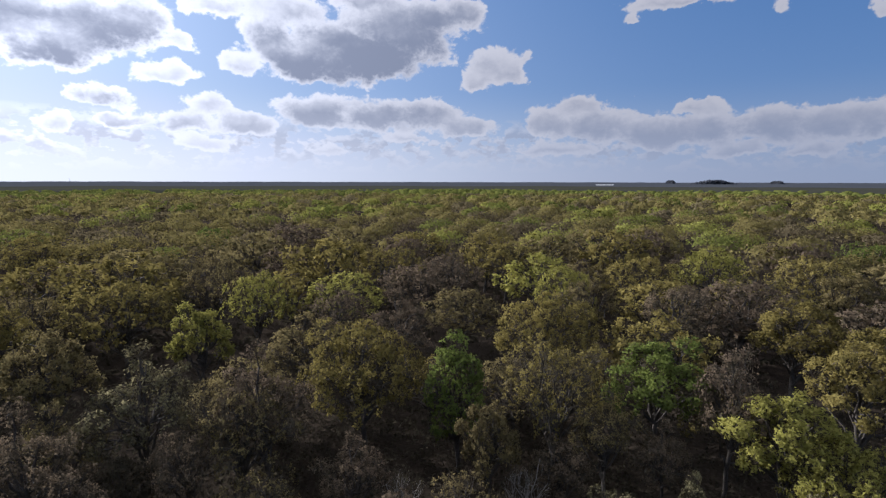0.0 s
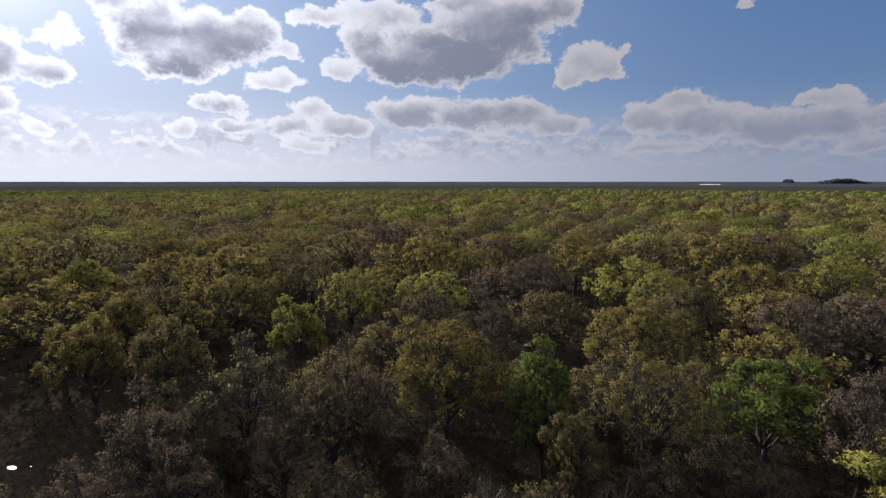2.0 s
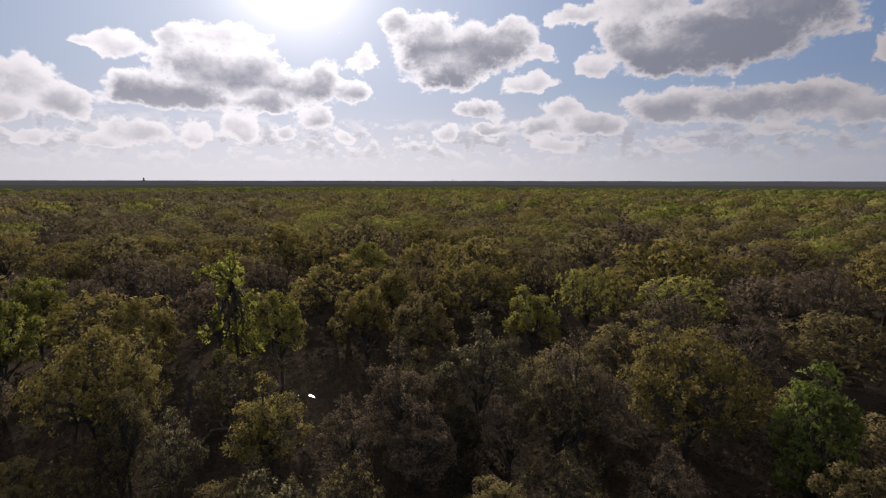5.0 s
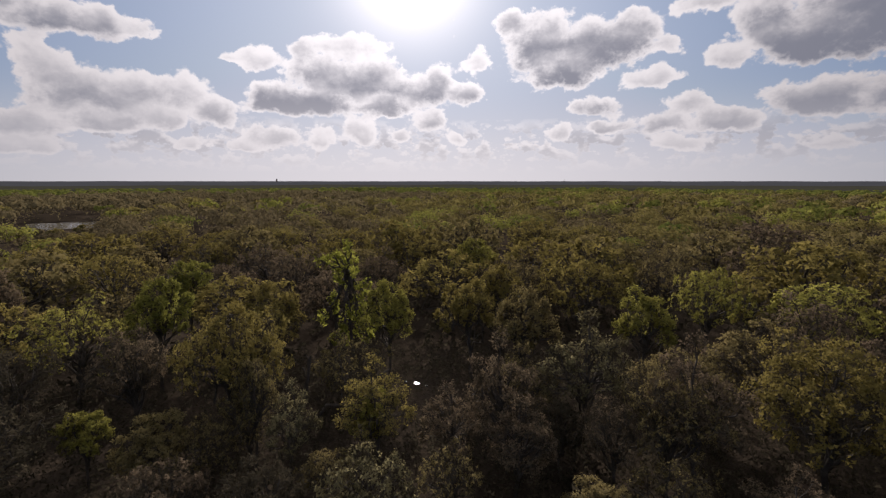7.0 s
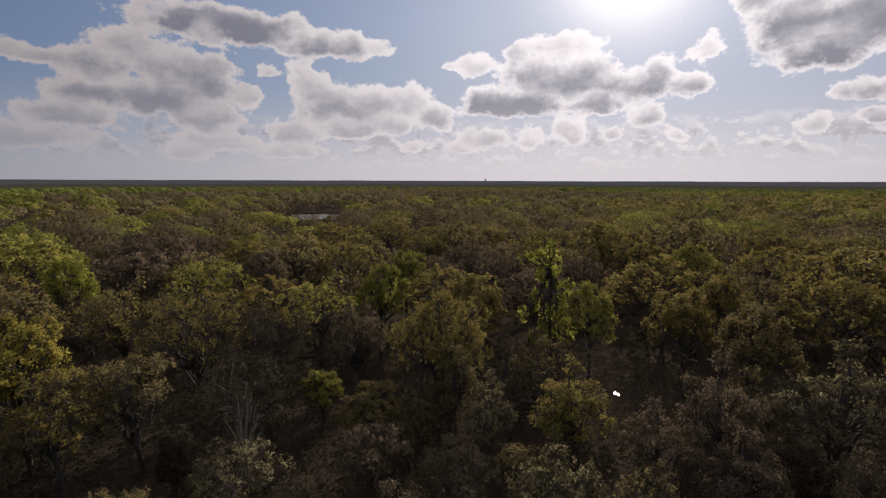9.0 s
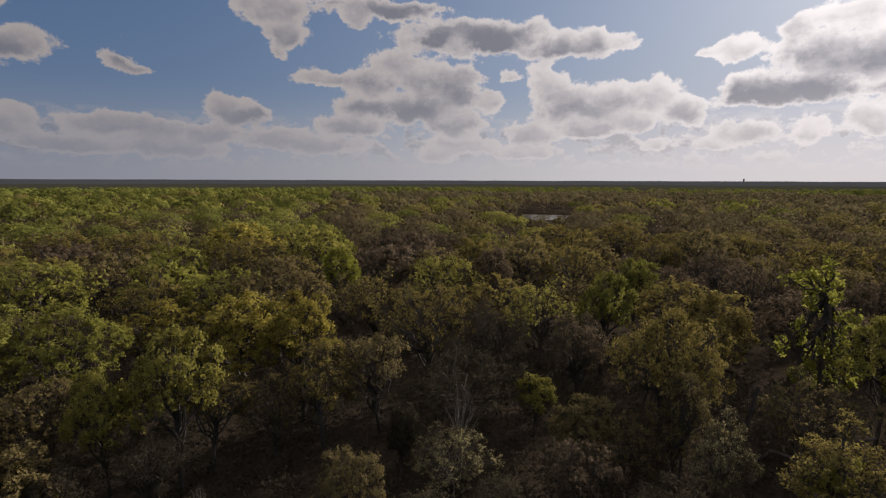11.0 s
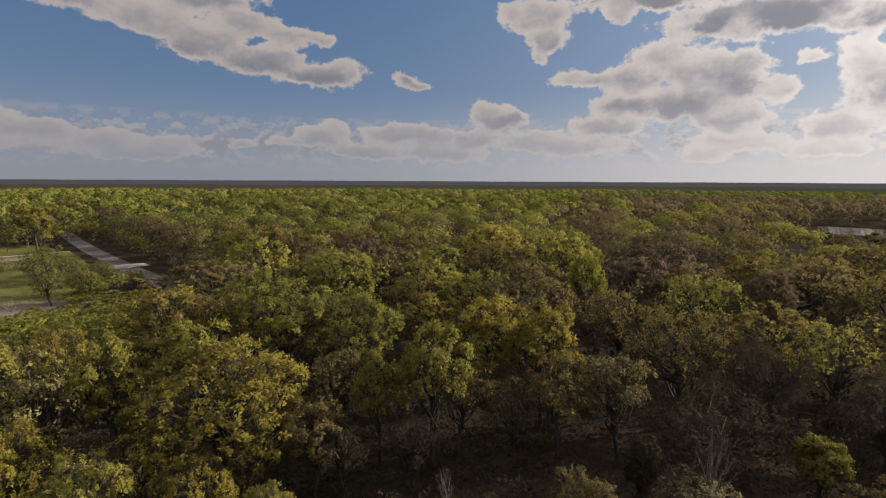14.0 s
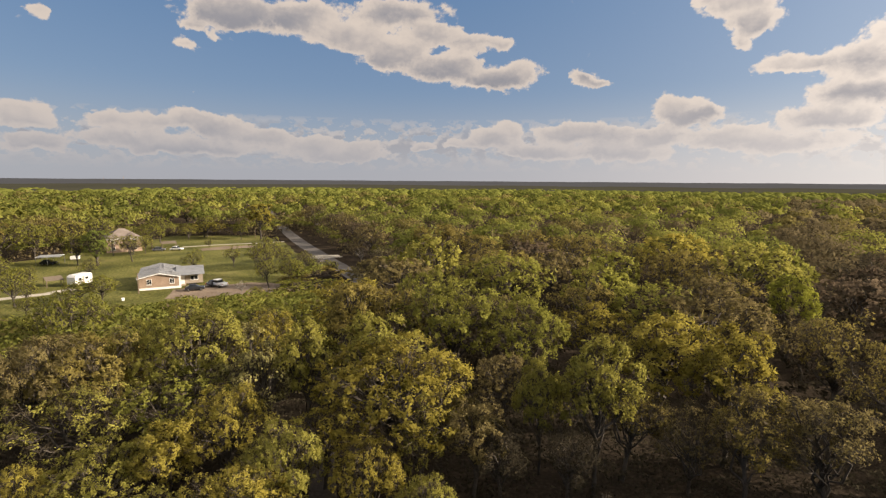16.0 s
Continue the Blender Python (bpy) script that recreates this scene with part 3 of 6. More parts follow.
def tree_shape(seed, height, spread, lobes, tufts, per, leaf, skirt=0.42, fork=0.4, trunk_r=0.24, lean=0.4, tuft=0.26,
               branches=5, twigs=2.0, rough=0.16, lobe=0.27, inner=9, inner_leaf=0.3, thin=0.0, sides=6):
    """The wood, the leaves and the fine twigs of one spreading tree, standing at the origin.
    Rounded lobes swell out of a dome; every lobe is covered with tufts of leaves, and limbs fork from the trunk to each lobe."""
    rng = np.random.default_rng(seed)
    wv, wf = [], []
    top = np.array([rng.normal(0, lean), rng.normal(0, lean), height * fork])
    line = bent(np.zeros(3), top, 5, 0.02, rng)
    tube(line, np.linspace(trunk_r * 1.25, trunk_r * 0.85, 5), sides, wv, wf)
    size = spread * lobe * rng.uniform(0.72, 1.3, lobes)
    mid = np.array([top[0], top[1], height * (skirt + (1 - skirt) * 0.30)])
    k = np.arange(lobes)
    up = 1 - (k + 0.5) / lobes * 1.38 + rng.normal(0, 0.04, lobes)
    up = np.clip(up, -0.45, 1)
    ang = rng.random() * 6.28 + k * np.pi * (3 - 5 ** 0.5) + rng.normal(0, 0.25, lobes)
    flat = np.sqrt(1 - up ** 2)
    out = np.stack([flat * np.cos(ang), flat * np.sin(ang), up], -1)
    rise = height - mid[2] - spread * lobe
    reach = np.array([spread - spread * lobe * 0.9, spread - spread * lobe * 0.9, rise])
    lc = mid + out * reach * (1 + rng.normal(0, rough, lobes))[:, None]
    n = lobes * tufts
    own = np.repeat(k, tufts)
    d = unit(rng.normal(0, 1, (n, 3)) + out[own] * 0.55 + np.array([0, 0, 0.25]))
    cc = lc[own] + d * (size[own] * rng.uniform(0.78, 1.08, n))[:, None] * np.array([1, 1, 0.88])
    # no tufts deep inside another lobe
    gap = np.linalg.norm(cc[:, None, :] - lc[None, :, :], axis=2) / size[None, :]
    keep = (gap.min(1) > 0.66) & (rng.random(n) > thin)
    cc, own, d = cc[keep], own[keep], d[keep]
    k_up = height / (cc[:, 2].max() + tuft * 0.6)
    cc[:, 2] *= k_up
    lc[:, 2] *= k_up
    hubs = []
    for i in k:
        start = line[rng.integers(2, 5)] if i % 3 else line[-1]
        limb = bent(start, lc[i], 6, 0.07, rng, sag=0.05 * spread)
        tube(limb, np.linspace(trunk_r * rng.uniform(0.42, 0.74), 0.06, 6), 4 if sides > 5 else 3, wv, wf)
        hubs.append(limb)
        mine = np.flatnonzero(own == i)
        for j in mine[:branches]:
            tube(bent(limb[rng.integers(3, 6)], cc[j], 4, 0.1, rng), np.linspace(0.045, 0.012, 4), 3, wv, wf)
    c = np.repeat(cc, per, axis=0)
    dd = np.repeat(d, per, axis=0)
    oo = np.repeat(out[own], per, axis=0)
    p = c + rng.normal(0, tuft * 0.62, c.shape)
    swell = unit(dd * 0.85 + oo * 0.4 + np.repeat(rng.normal(0, 0.3, cc.shape), per, axis=0) + rng.normal(0, 0.3, c.shape) + np.array([0, 0, 0.25]))
    geo = unit(dd * 0.6 + oo * 0.3 + rng.normal(0, 0.55, c.shape) + np.array([0, 0, 0.15]))
    lv, ln = sprays(p, geo, swell, leaf, rng)
    # fine bare twigs among and under the tufts
    m = int(len(cc) * twigs)
    j = rng.integers(0, len(cc), m)
    tp = cc[j] * 0.55 + lc[own[j]] * 0.45 + rng.normal(0, 0.35, (m, 3)) * size[own[j]][:, None]
    td = unit(cc[j] - lc[own[j]] + rng.normal(0, 0.7, (m, 3)))
    ts = unit(np.cross(td, rng.normal(0, 1, (m, 3)))) * 0.026
    tk = size[own[j]][:, None] * rng.uniform(0.25, 0.6, (m, 1))
    tv = np.stack([tp - td * tk - ts, tp - td * tk + ts, tp + td * tk], 1).reshape(-1, 3)
    # broad triangles added as the twig mass inside every lobe, to block light
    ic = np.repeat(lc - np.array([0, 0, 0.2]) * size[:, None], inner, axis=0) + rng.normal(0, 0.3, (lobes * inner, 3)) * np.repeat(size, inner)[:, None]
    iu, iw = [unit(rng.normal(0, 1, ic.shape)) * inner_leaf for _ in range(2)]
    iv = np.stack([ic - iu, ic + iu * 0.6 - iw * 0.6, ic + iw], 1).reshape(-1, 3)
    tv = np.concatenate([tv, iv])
    return (np.concatenate(wv), np.concatenate(wf)), (lv, np.arange(len(lv)).reshape(-1, 3), ln), (tv, np.arange(len(tv)).reshape(-1, 3))


def tree_master(name, shape, label, bark=None):
    root = new(name)
    tagged(root, label, "tree", "woodland trees")
    (wv, wf), (lv, lf, ln), (tv, tf) = shape
    t = new("trunk", mesh_of("trunk", wv, wf, bark or BARK, True))
    c = new("crown", mesh_of("crown", lv, lf, LEAF["oak"], normals=ln))
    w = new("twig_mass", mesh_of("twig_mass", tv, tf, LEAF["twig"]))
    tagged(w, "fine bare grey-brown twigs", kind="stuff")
    t.parent = c.parent = w.parent = root
    c.material_slots[0].link = "OBJECT"
    c.material_slots[0].material = LEAF["oak"]
    return root

# ---- ground: one sheet to the horizon ----
def ground_z(x, y):
    r = np.hypot(x, y)
    roll = 1.2 * np.sin(x * 0.011 + 1.3) * np.sin(y * 0.009) * np.clip((r - 280) / 300, 0, 1)
    far = np.clip((r - 1500) / 3300, 0, 1)
    return roll + 14.0 * far ** 1.5


def ground_sheet():
    rings = np.concatenate([[0.0], np.linspace(6, 200, 42), np.geomspace(215, 4900, 46)])
    n = 120
    a = np.linspace(0, 2 * np.pi, n, endpoint=False)
    x = rings[1:, None] * np.cos(a)[None, :]
    y = rings[1:, None] * np.sin(a)[None, :]
    v = np.stack([x, y, ground_z(x, y)], -1).reshape(-1, 3)
    m = len(rings) - 1
    i = np.arange(m - 1)[:, None] * n + np.arange(n)[None, :]
    j = np.arange(m - 1)[:, None] * n + (np.arange(n)[None, :] + 1) % n
    f = np.stack([i, i + n, j + n, j], -1).reshape(-1, 4)
    v = np.vstack([v, [[0, 0, float(ground_z(0.0, 0.0))]]])
    k = np.arange(n)
    fan = np.stack([np.full(n, len(v) - 1), k, (k + 1) % n, (k + 1) % n], -1)
    me = mesh_of("ground", v, np.vstack([f]), SOIL, True)
    bm = bmesh.new()
    bm.from_mesh(me)
    bm.verts.ensure_lookup_table()
    for q in fan:
        bm.faces.new([bm.verts[int(q[0])], bm.verts[int(q[1])], bm.verts[int(q[2])]])
    bm.to_mesh(me)
    bm.free()
    return tagged(new("ground", me), "brown leaf-littered woodland ground reaching the horizon", "ground", kind="structure")


ground = ground_sheet()

# ---- the woods ----
OAK = "spreading oak with fresh yellow-green spring leaves"
OPEN = "open-crowned oak with thin new leaves and visible limbs"
MASTERS = {
    "round": [tree_master("oak_tree", tree_shape(11 + i, 12.5, 5.6, 34, 22, 17, 0.135, branches=3, skirt=0.48), OAK) for i in range(4)],
    "open": [tree_master("oak_tree", tree_shape(31 + i, 12.5, 5.5, 28, 20, 11, 0.12, branches=4, fork=0.36, rough=0.24, thin=0.15, twigs=3.5, inner=5, skirt=0.46), OPEN) for i in range(3)],
    "tall": [tree_master("oak_tree", tree_shape(131 + i, 12.5, 3.5, 24, 22, 15, 0.13, branches=3, rough=0.24, skirt=0.5, fork=0.5, trunk_r=0.2), OAK) for i in range(4)],
    "tall_open": [tree_master("oak_tree", tree_shape(141 + i, 12.5, 3.5, 22, 20, 10, 0.12, branches=4, skirt=0.48, fork=0.45, trunk_r=0.2, rough=0.24, thin=0.15, twigs=3.5, inner=5), OPEN) for i in range(3)],
    "upright": [tree_master("elm_tree", tree_shape(41 + i, 12.5, 3.2, 26, 24, 10, 0.16, fork=0.25, skirt=0.3, lobe=0.36), "upright young elm with fresh green leaves") for i in range(2)],
    "slender": [tree_master("ash_tree", tree_shape(47, 12.5, 2.7, 34, 8, 10, 0.17, fork=0.75, skirt=0.12, trunk_r=0.16, lean=0.1, rough=0.3, lobe=0.24, twigs=2.0, inner=0), "tall slender tree with sparse bright yellow-green leaf tufts")],
    "bare": [tree_master("dead_tree", tree_shape(91 + i, 12.5, 4.6, 16, 14, 1, 0.10, fork=0.25, twigs=6.0, trunk_r=0.2, inner=0, thin=0.5, branches=12), "dead bleached tree with bare branches", BARK_PALE) for i in range(2)],
    "half": [tree_master("oak_tree", tree_shape(71 + i, 12.5, 5.6, 28, 18, 8, 0.185, branches=2, skirt=0.46, sides=5), OAK) for i in range(4)],
    "half_open": [tree_master("oak_tree", tree_shape(81 + i, 12.5, 5.5, 24, 18, 6, 0.17, fork=0.36, branches=2, rough=0.24, thin=0.15, twigs=3.0, inner=5, skirt=0.45, sides=5), OPEN) for i in range(3)],
}
_rng = np.random.default_rng(5)


def inside(poly):
    """A test for a place inside an outline."""
    def test(x, y):
        hit = False
        for (x0, y0), (x1, y1) in zip(poly, poly[1:] + poly[:1]):
            if (y0 > y) != (y1 > y) and x < (x1 - x0) * (y - y0) / (y1 - y0) + x0:
                hit = not hit
        return hit
    return test


def along(line, width):
    """A test for a place within width of a line of points."""
    def test(x, y):
        for (x0, y0), (x1, y1) in zip(line, line[1:]):
            dx, dy = x1 - x0, y1 - y0
            k = min(1, max(0, ((x - x0) * dx + (y - y0) * dy) / (dx * dx + dy * dy)))
            if math.hypot(x - x0 - k * dx, y - y0 - k * dy) < width:
                return True
        return False
    return test


YARD = [(-32, -117), (0, -119), (28, -121), (44, -150), (48, -198), (24, -206), (6, -232), (-6, -240), (-24, -263), (-58, -246), (-60, -215), (-54, -165), (-44, -135)]
ROAD = [(-53, -112), (-56.5, -137), (-60, -165), (-65.5, -205), (-73, -250), (-84, -305), (-98, -370), (-130, -520)]
LANE = [(-11, -31), (-13.2, -38.4), (-15.5, -44.3), (-16.6, -48)]
POND = [(-322, 2), (-324, 27), (-372, 34), (-376, 0)]
POOLS = [(-46.4, 35.4, 0.32), (-47.6, 34.6, 0.17), (-44.9, 35.8, 0.15), (-40.2, 36.3, 0.35), (-39.4, 35.6, 0.23), (-60.4, 30.0, 0.40), (-58.6, 29.0, 0.25), (-64.2, 54.6, 0.50)]
GLADES = [[(-92, 104), (-108, 122)], [(-155, 218), (-170, 226)], [(-104, 30), (-120, 28)], [(-172, 205), (-196, 214)]]
BARE = [inside(YARD), along(ROAD, 6.2), along(LANE, 1.6), inside([(-27, -85), (-30, -118), (30, -122), (16, -80)]), *[along([(px - 0.4, py), (px + 0.4, py)], 1.2) for px, py, _ in POOLS]]
CLEAR = [inside(YARD), along([(-46.4, 35.4), (-25, 19)], 2.3), along(ROAD[:5], 9.5), along(LANE, 1.6), inside([(-27, -85), (-30, -118), (30, -122), (16, -80)]), inside([(-320, -2), (-320, 32), (-378, 38), (-380, -4)]), *[along([(px - 0.4, py), (px + 0.4, py)], 2.2) for px, py, _ in POOLS], along(GLADES[0], 7), along(GLADES[1], 9), along(GLADES[2], 8), along(GLADES[3], 10)]


def free(x, y):
    return all(not t(x, y) for t in CLEAR)


BIG = []


def scatter(r0, r1, gap, a0, a1, rng, taken):
    """Places no closer than gap, by dart throwing over a ring sector."""
    cell = {}
    for px, py in taken:
        cell.setdefault((int(px // gap), int(py // gap)), []).append((px, py))
    out = []
    area = (r1 * r1 - r0 * r0) * radians(a1 - a0) / 2
    for _ in range(int(area / (gap * gap) * 5)):
        r = math.sqrt(rng.uniform(r0 * r0, r1 * r1))
        a = radians(rng.uniform(a0, a1))
        x, y = -r * math.sin(a), r * math.cos(a)
        k = (int(x // gap), int(y // gap))
        if any((px - x) ** 2 + (py - y) ** 2 < gap * gap for i in (-1, 0, 1) for j in (-1, 0, 1) for px, py in cell.get((k[0] + i, k[1] + j), ())):
            continue
        cell.setdefault(k, []).append((x, y))
        if free(x, y) and all((px - x) ** 2 + (py - y) ** 2 > r2 for px, py, r2 in BIG):
            out.append((x, y))
    return out


placed = []


def low_line(x, y):
    """Trees before the clearing are low, so that the houses show over them: a factor for the height."""
    a = math.degrees(math.atan2(-x, y)) % 360
    d = math.hypot(x, y)
    if 161 < a < 200 and d > 56:
        return min(1.0, max(0.25, (25.0 - d * 0.222) / 12.5))
    if 150 < a <= 161 and 84 < d < 170:
        # and so does the road
        return min(1.0, max(0.25, 26.0 * (1 - d / 172) / 12.5))
    return 1.0


def plant(x, y, kind, leaf, scale=1.0, tall=1.0, label=""):
    if tall > 1.3 and kind in ("round", "open", "half", "half_open"):
        # a narrow tree carries a small crown on a long trunk
        kind, scale, tall = "tall_open" if "open" in kind else "tall", scale * 1.6, tall / 1.6
    if math.hypot(x, y) > 64:
        kind = {"round": "half", "open": "half_open"}.get(kind, kind)
    group = MASTERS[kind]
    src = group[_rng.integers(len(group))]
    z = float(ground_z(x, y))
    m = pose(x, y, z - 0.05, _rng.normal(0, 2), _rng.normal(0, 2), _rng.uniform(0, 360)) @ Matrix.Diagonal((scale, scale, scale * tall, 1))
    ob = copy_thing(src, m)
    for c in ob.children:
        if c.name.startswith("crown"):
            c.material_slots[0].material = LEAF[leaf]
    label = label or {"gold": "spreading oak with golden-yellow spring leaves", "green": "tree with fresh green spring leaves" if kind == "upright" else "oak with fresh green spring leaves", "brown": "oak with russet-brown budding leaves"}.get(leaf, "")
    if label:
        ob["label"] = label
    placed.append((x, y))
    return ob


MID_SHAPES = [tree_shape(51 + i, 12.5, 5.7, 24, 14, 6, 0.30, tuft=0.36, branches=0, twigs=0.6, inner=8, inner_leaf=0.45, sides=4) for i in range(6)]
KINDS = ("oak", "oak", "oak", "oak", "oak", "oak", "oak", "olive", "olive", "olive", "brown", "brown", "green", "yellow", "yellow", "olive")
# LOW leans to the dark leaves, which carry understory shade in their colour
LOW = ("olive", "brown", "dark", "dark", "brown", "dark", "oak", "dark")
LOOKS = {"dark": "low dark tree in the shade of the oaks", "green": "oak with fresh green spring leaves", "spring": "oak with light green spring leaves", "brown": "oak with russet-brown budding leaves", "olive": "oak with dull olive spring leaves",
         "yellow": "oak with bright yellow-green spring leaves", "lime": "oak with bright lime-green new leaves", "grey": "nearly bare oak with grey twigs and few leaves"}


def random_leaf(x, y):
    """The woods grow yellower and greener towards the houses and browner away from them. Extra olive and brown towards
    the sun also imitates haze and cloud shadow.
    """
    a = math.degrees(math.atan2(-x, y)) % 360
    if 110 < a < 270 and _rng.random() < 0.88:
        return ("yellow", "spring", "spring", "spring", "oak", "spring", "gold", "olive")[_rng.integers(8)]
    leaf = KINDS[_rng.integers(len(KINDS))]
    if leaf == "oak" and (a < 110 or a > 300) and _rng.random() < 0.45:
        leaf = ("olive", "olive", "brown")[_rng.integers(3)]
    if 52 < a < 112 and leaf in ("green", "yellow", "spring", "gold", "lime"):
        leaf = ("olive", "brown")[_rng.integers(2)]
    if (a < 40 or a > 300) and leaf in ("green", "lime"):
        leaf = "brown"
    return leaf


# the trees that stand out, then the rest of the woods around them
plant(4.6, -183.3, "upright", "green", 1.12, 0.80)
plant(-34.9, -250.9, "round", "gold", 1.34, 0.41)
plant(-54.8, -228.9, "round", "gold", 0.95, 1.35)
plant(-71.5, -152.0, "round", "olive", 0.95, 1.05)
plant(-76.0, -182.0, "round", "olive", 1.1, 1.0)
plant(-80.5, -204.0, "round", "brown", 1.0, 1.05)
plant(-84.0, -238.0, "round", "olive", 1.2, 1.0)
plant(18.2, -223.3, "round", "oak", 1.03, 0.96)
plant(29.5, -200.2, "round", "spring", 1.21, 0.97)
plant(33.5, -186.2, "round", "oak", 1.35, 1.02)
plant(-5.1, -203.0, "round", "olive", 0.50, 0.82)
plant(-48.2, -147.7, "open", "grey", 0.45, 0.9)
plant(-72.8, -164.5, "round", "brown", 1.0, 1.0)
plant(-68.2, -136.0, "open", "grey", 0.8, 0.7)
plant(32.3, -312.6, "round", "spring", 1.60, 0.57)
plant(-18.9, -326.4, "round", "spring", 1.66, 0.50)
plant(-59.8, -303.6, "round", "spring", 1.57, 0.50)
plant(-36.1, -325.3, "round", "oak", 1.53, 0.55)
plant(10.4, -342.8, "round", "oak", 1.74, 0.43)
plant(22.4, -330.3, "round", "yellow", 1.68, 0.48)
plant(-51.5, -316.7, "round", "oak", 1.43, 0.61)
plant(-56.6, 32.7, "slender", "lime", 1.22, 1.12)
plant(-51.8, 97.7, "open", "olive", 1.39, 0.72)
plant(-91.5, 110.8, "round", "oak", 1.34, 0.75)
plant(-84.3, 66.4, "round", "oak", 1.34, 0.78)
plant(-128.1, 50.2, "round", "oak", 1.34, 0.75)
plant(-7.6, 45.6, "round", "oak", 0.99, 1.08)
plant(1.5, 42.0, "upright", "green", 0.84, 1.27)
plant(18.8, 42.0, "round", "green", 0.71, 1.43)
plant(9.6, 40.8, "open", "oak", 0.80, 1.28)
plant(11.6, 56.9, "round", "oak", 1.05, 1.01)
plant(-14.1, 38.4, "open", "brown", 0.57, 1.87)
plant(-16.0, 37.1, "open", "olive", 0.74, 1.13)
plant(-41.8, 63.6, "round", "oak", 1.10, 0.96)
plant(-27.2, 54.1, "round", "yellow", 0.57, 1.76)
plant(-26.8, 69.9, "round", "yellow", 0.82, 1.30)
plant(-24.9, 38.4, "open", "grey", 0.67, 1.58)
plant(-35.0, 41.6, "round", "olive", 0.62, 1.69)
plant(-52.7, 61.3, "open", "olive", 0.87, 1.21)
plant(-99.5, 122.4, "round", "oak", 1.50, 0.71)
plant(-74.9, 110.7, "round", "oak", 1.33, 0.80)
plant(-61.2, 110.7, "open", "oak", 1.28, 0.79)
plant(-36.9, 80.7, "open", "olive", 0.94, 1.17)
plant(-68.6, 147.5, "round", "green", 1.01, 1.02)
plant(-27.3, 112.1, "round", "oak", 1.47, 0.72)
plant(-10.8, 100.2, "round", "oak", 1.16, 0.91)
plant(-5.7, 129.2, "round", "oak", 1.24, 0.89)
plant(-14.3, 67.3, "open", "brown", 0.92, 1.10)
plant(-6.0, 61.9, "open", "brown", 0.72, 1.45)
plant(1.8, 100.2, "open", "brown", 1.04, 1.01)
plant(13.3, 105.2, "round", "oak", 1.26, 0.88)
plant(19.2, 75.8, "round", "yellow", 0.85, 1.29)
plant(19.8, 67.1, "open", "olive", 0.68, 1.49)
plant(57.7, 138.7, "round", "oak", 1.49, 0.68)
plant(35.5, 87.0, "round", "oak", 1.11, 0.95)
plant(50.0, 91.4, "round", "yellow", 1.13, 0.93)
plant(30.8, 62.6, "open", "brown", 0.78, 1.35)
plant(47.8, 74.8, "open", "oak", 1.08, 0.97)
plant(39.4, 53.4, "round", "oak", 0.78, 1.35)
plant(65.4, 87.0, "round", "oak", 1.05, 1.01)
plant(56.5, 68.1, "round", "olive", 0.66, 1.60)
plant(93.4, 107.6, "round", "green", 1.04, 1.02)
plant(42.4, 47.4, "round", "oak", 0.58, 1.73)
plant(25.0, 33.5, "round", "yellow", 0.65, 1.41)
plant(36.0, 40.3, "round", "oak", 0.60, 1.69)
plant(26.8, 30.5, "round", "yellow", 0.63, 1.20)
plant(22.5, 37.1, "open", "brown", 0.48, 2.23)
plant(-6.6, 33.6, "open", "brown", 0.45, 1.51)
plant(-18.9, 34.6, "open", "brown", 0.53, 1.20)
plant(3.7, 35.9, "round", "olive", 0.39, 1.94)
plant(13.1, 37.0, "open", "olive", 0.44, 1.63)
plant(17.4, 36.6, "open", "brown", 0.40, 1.59)
plant(-29.1, 35.6, "open", "olive", 0.46, 1.65)
plant(-23.1, 33.2, "round", "dark", 0.45, 1.16)
plant(5.5, 33.0, "bare", "grey", 0.44, 1.17)
plant(-3.1, 32.4, "bare", "grey", 0.44, 1.08)
plant(17.1, 31.7, "upright", "grey", 0.28, 1.86)
plant(8.9, 34.0, "open", "brown", 0.39, 1.45)
plant(-50.2, 34.0, "round", "yellow", 0.54, 1.88)
plant(-33.2, 21.6, "open", "oak", 0.55, 1.55)
plant(-57.1, 22.1, "round", "oak", 0.67, 1.51)
plant(-86.6, 25.6, "open", "brown", 0.82, 1.24)
plant(-101.4, 38.1, "open", "brown", 1.13, 0.90)
plant(-88.4, 39.5, "open", "brown", 1.03, 0.98)
plant(-101.9, 78.9, "round", "oak", 1.50, 0.71)
plant(-43.2, 41.7, "round", "oak", 0.61, 1.65)
plant(-46.6, 50.9, "round", "oak", 0.61, 1.73)
plant(-33.7, 20.6, "round", "yellow", 0.28, 2.28)
plant(-36.1, 14.8, "open", "grey", 0.36, 2.01)
plant(-40.0, 13.5, "open", "olive", 0.33, 2.55)
plant(-26.0, 29.9, "open", "brown", 0.49, 2.05)
plant(-23.2, 27.6, "open", "brown", 0.47, 1.53)
plant(-28.0, 25.5, "open", "brown", 0.45, 1.50)
plant(-112.0, 61.8, "round", "oak", 1.24, 0.85)
plant(-78.1, 50.1, "open", "brown", 0.85, 1.20)
plant(-71.8, 68.7, "round", "yellow", 0.80, 1.33)
plant(-133.0, 37.6, "round", "oak", 1.23, 0.82)
plant(-46.0, 13.2, "round", "oak", 0.87, 1.27)
plant(-79.4, 18.1, "round", "spring", 0.65, 1.61)
plant(-63.9, 10.9, "round", "spring", 0.56, 1.95)
plant(-64.5, 3.0, "open", "yellow", 0.97, 1.08)
plant(-77.2, -12.0, "round", "yellow", 1.01, 1.05)
plant(-84.1, -3.7, "round", "brown", 0.61, 1.75)
plant(-68.0, -20.6, "open", "oak", 0.83, 1.25)
plant(-55.0, -9.8, "open", "oak", 0.93, 1.16)
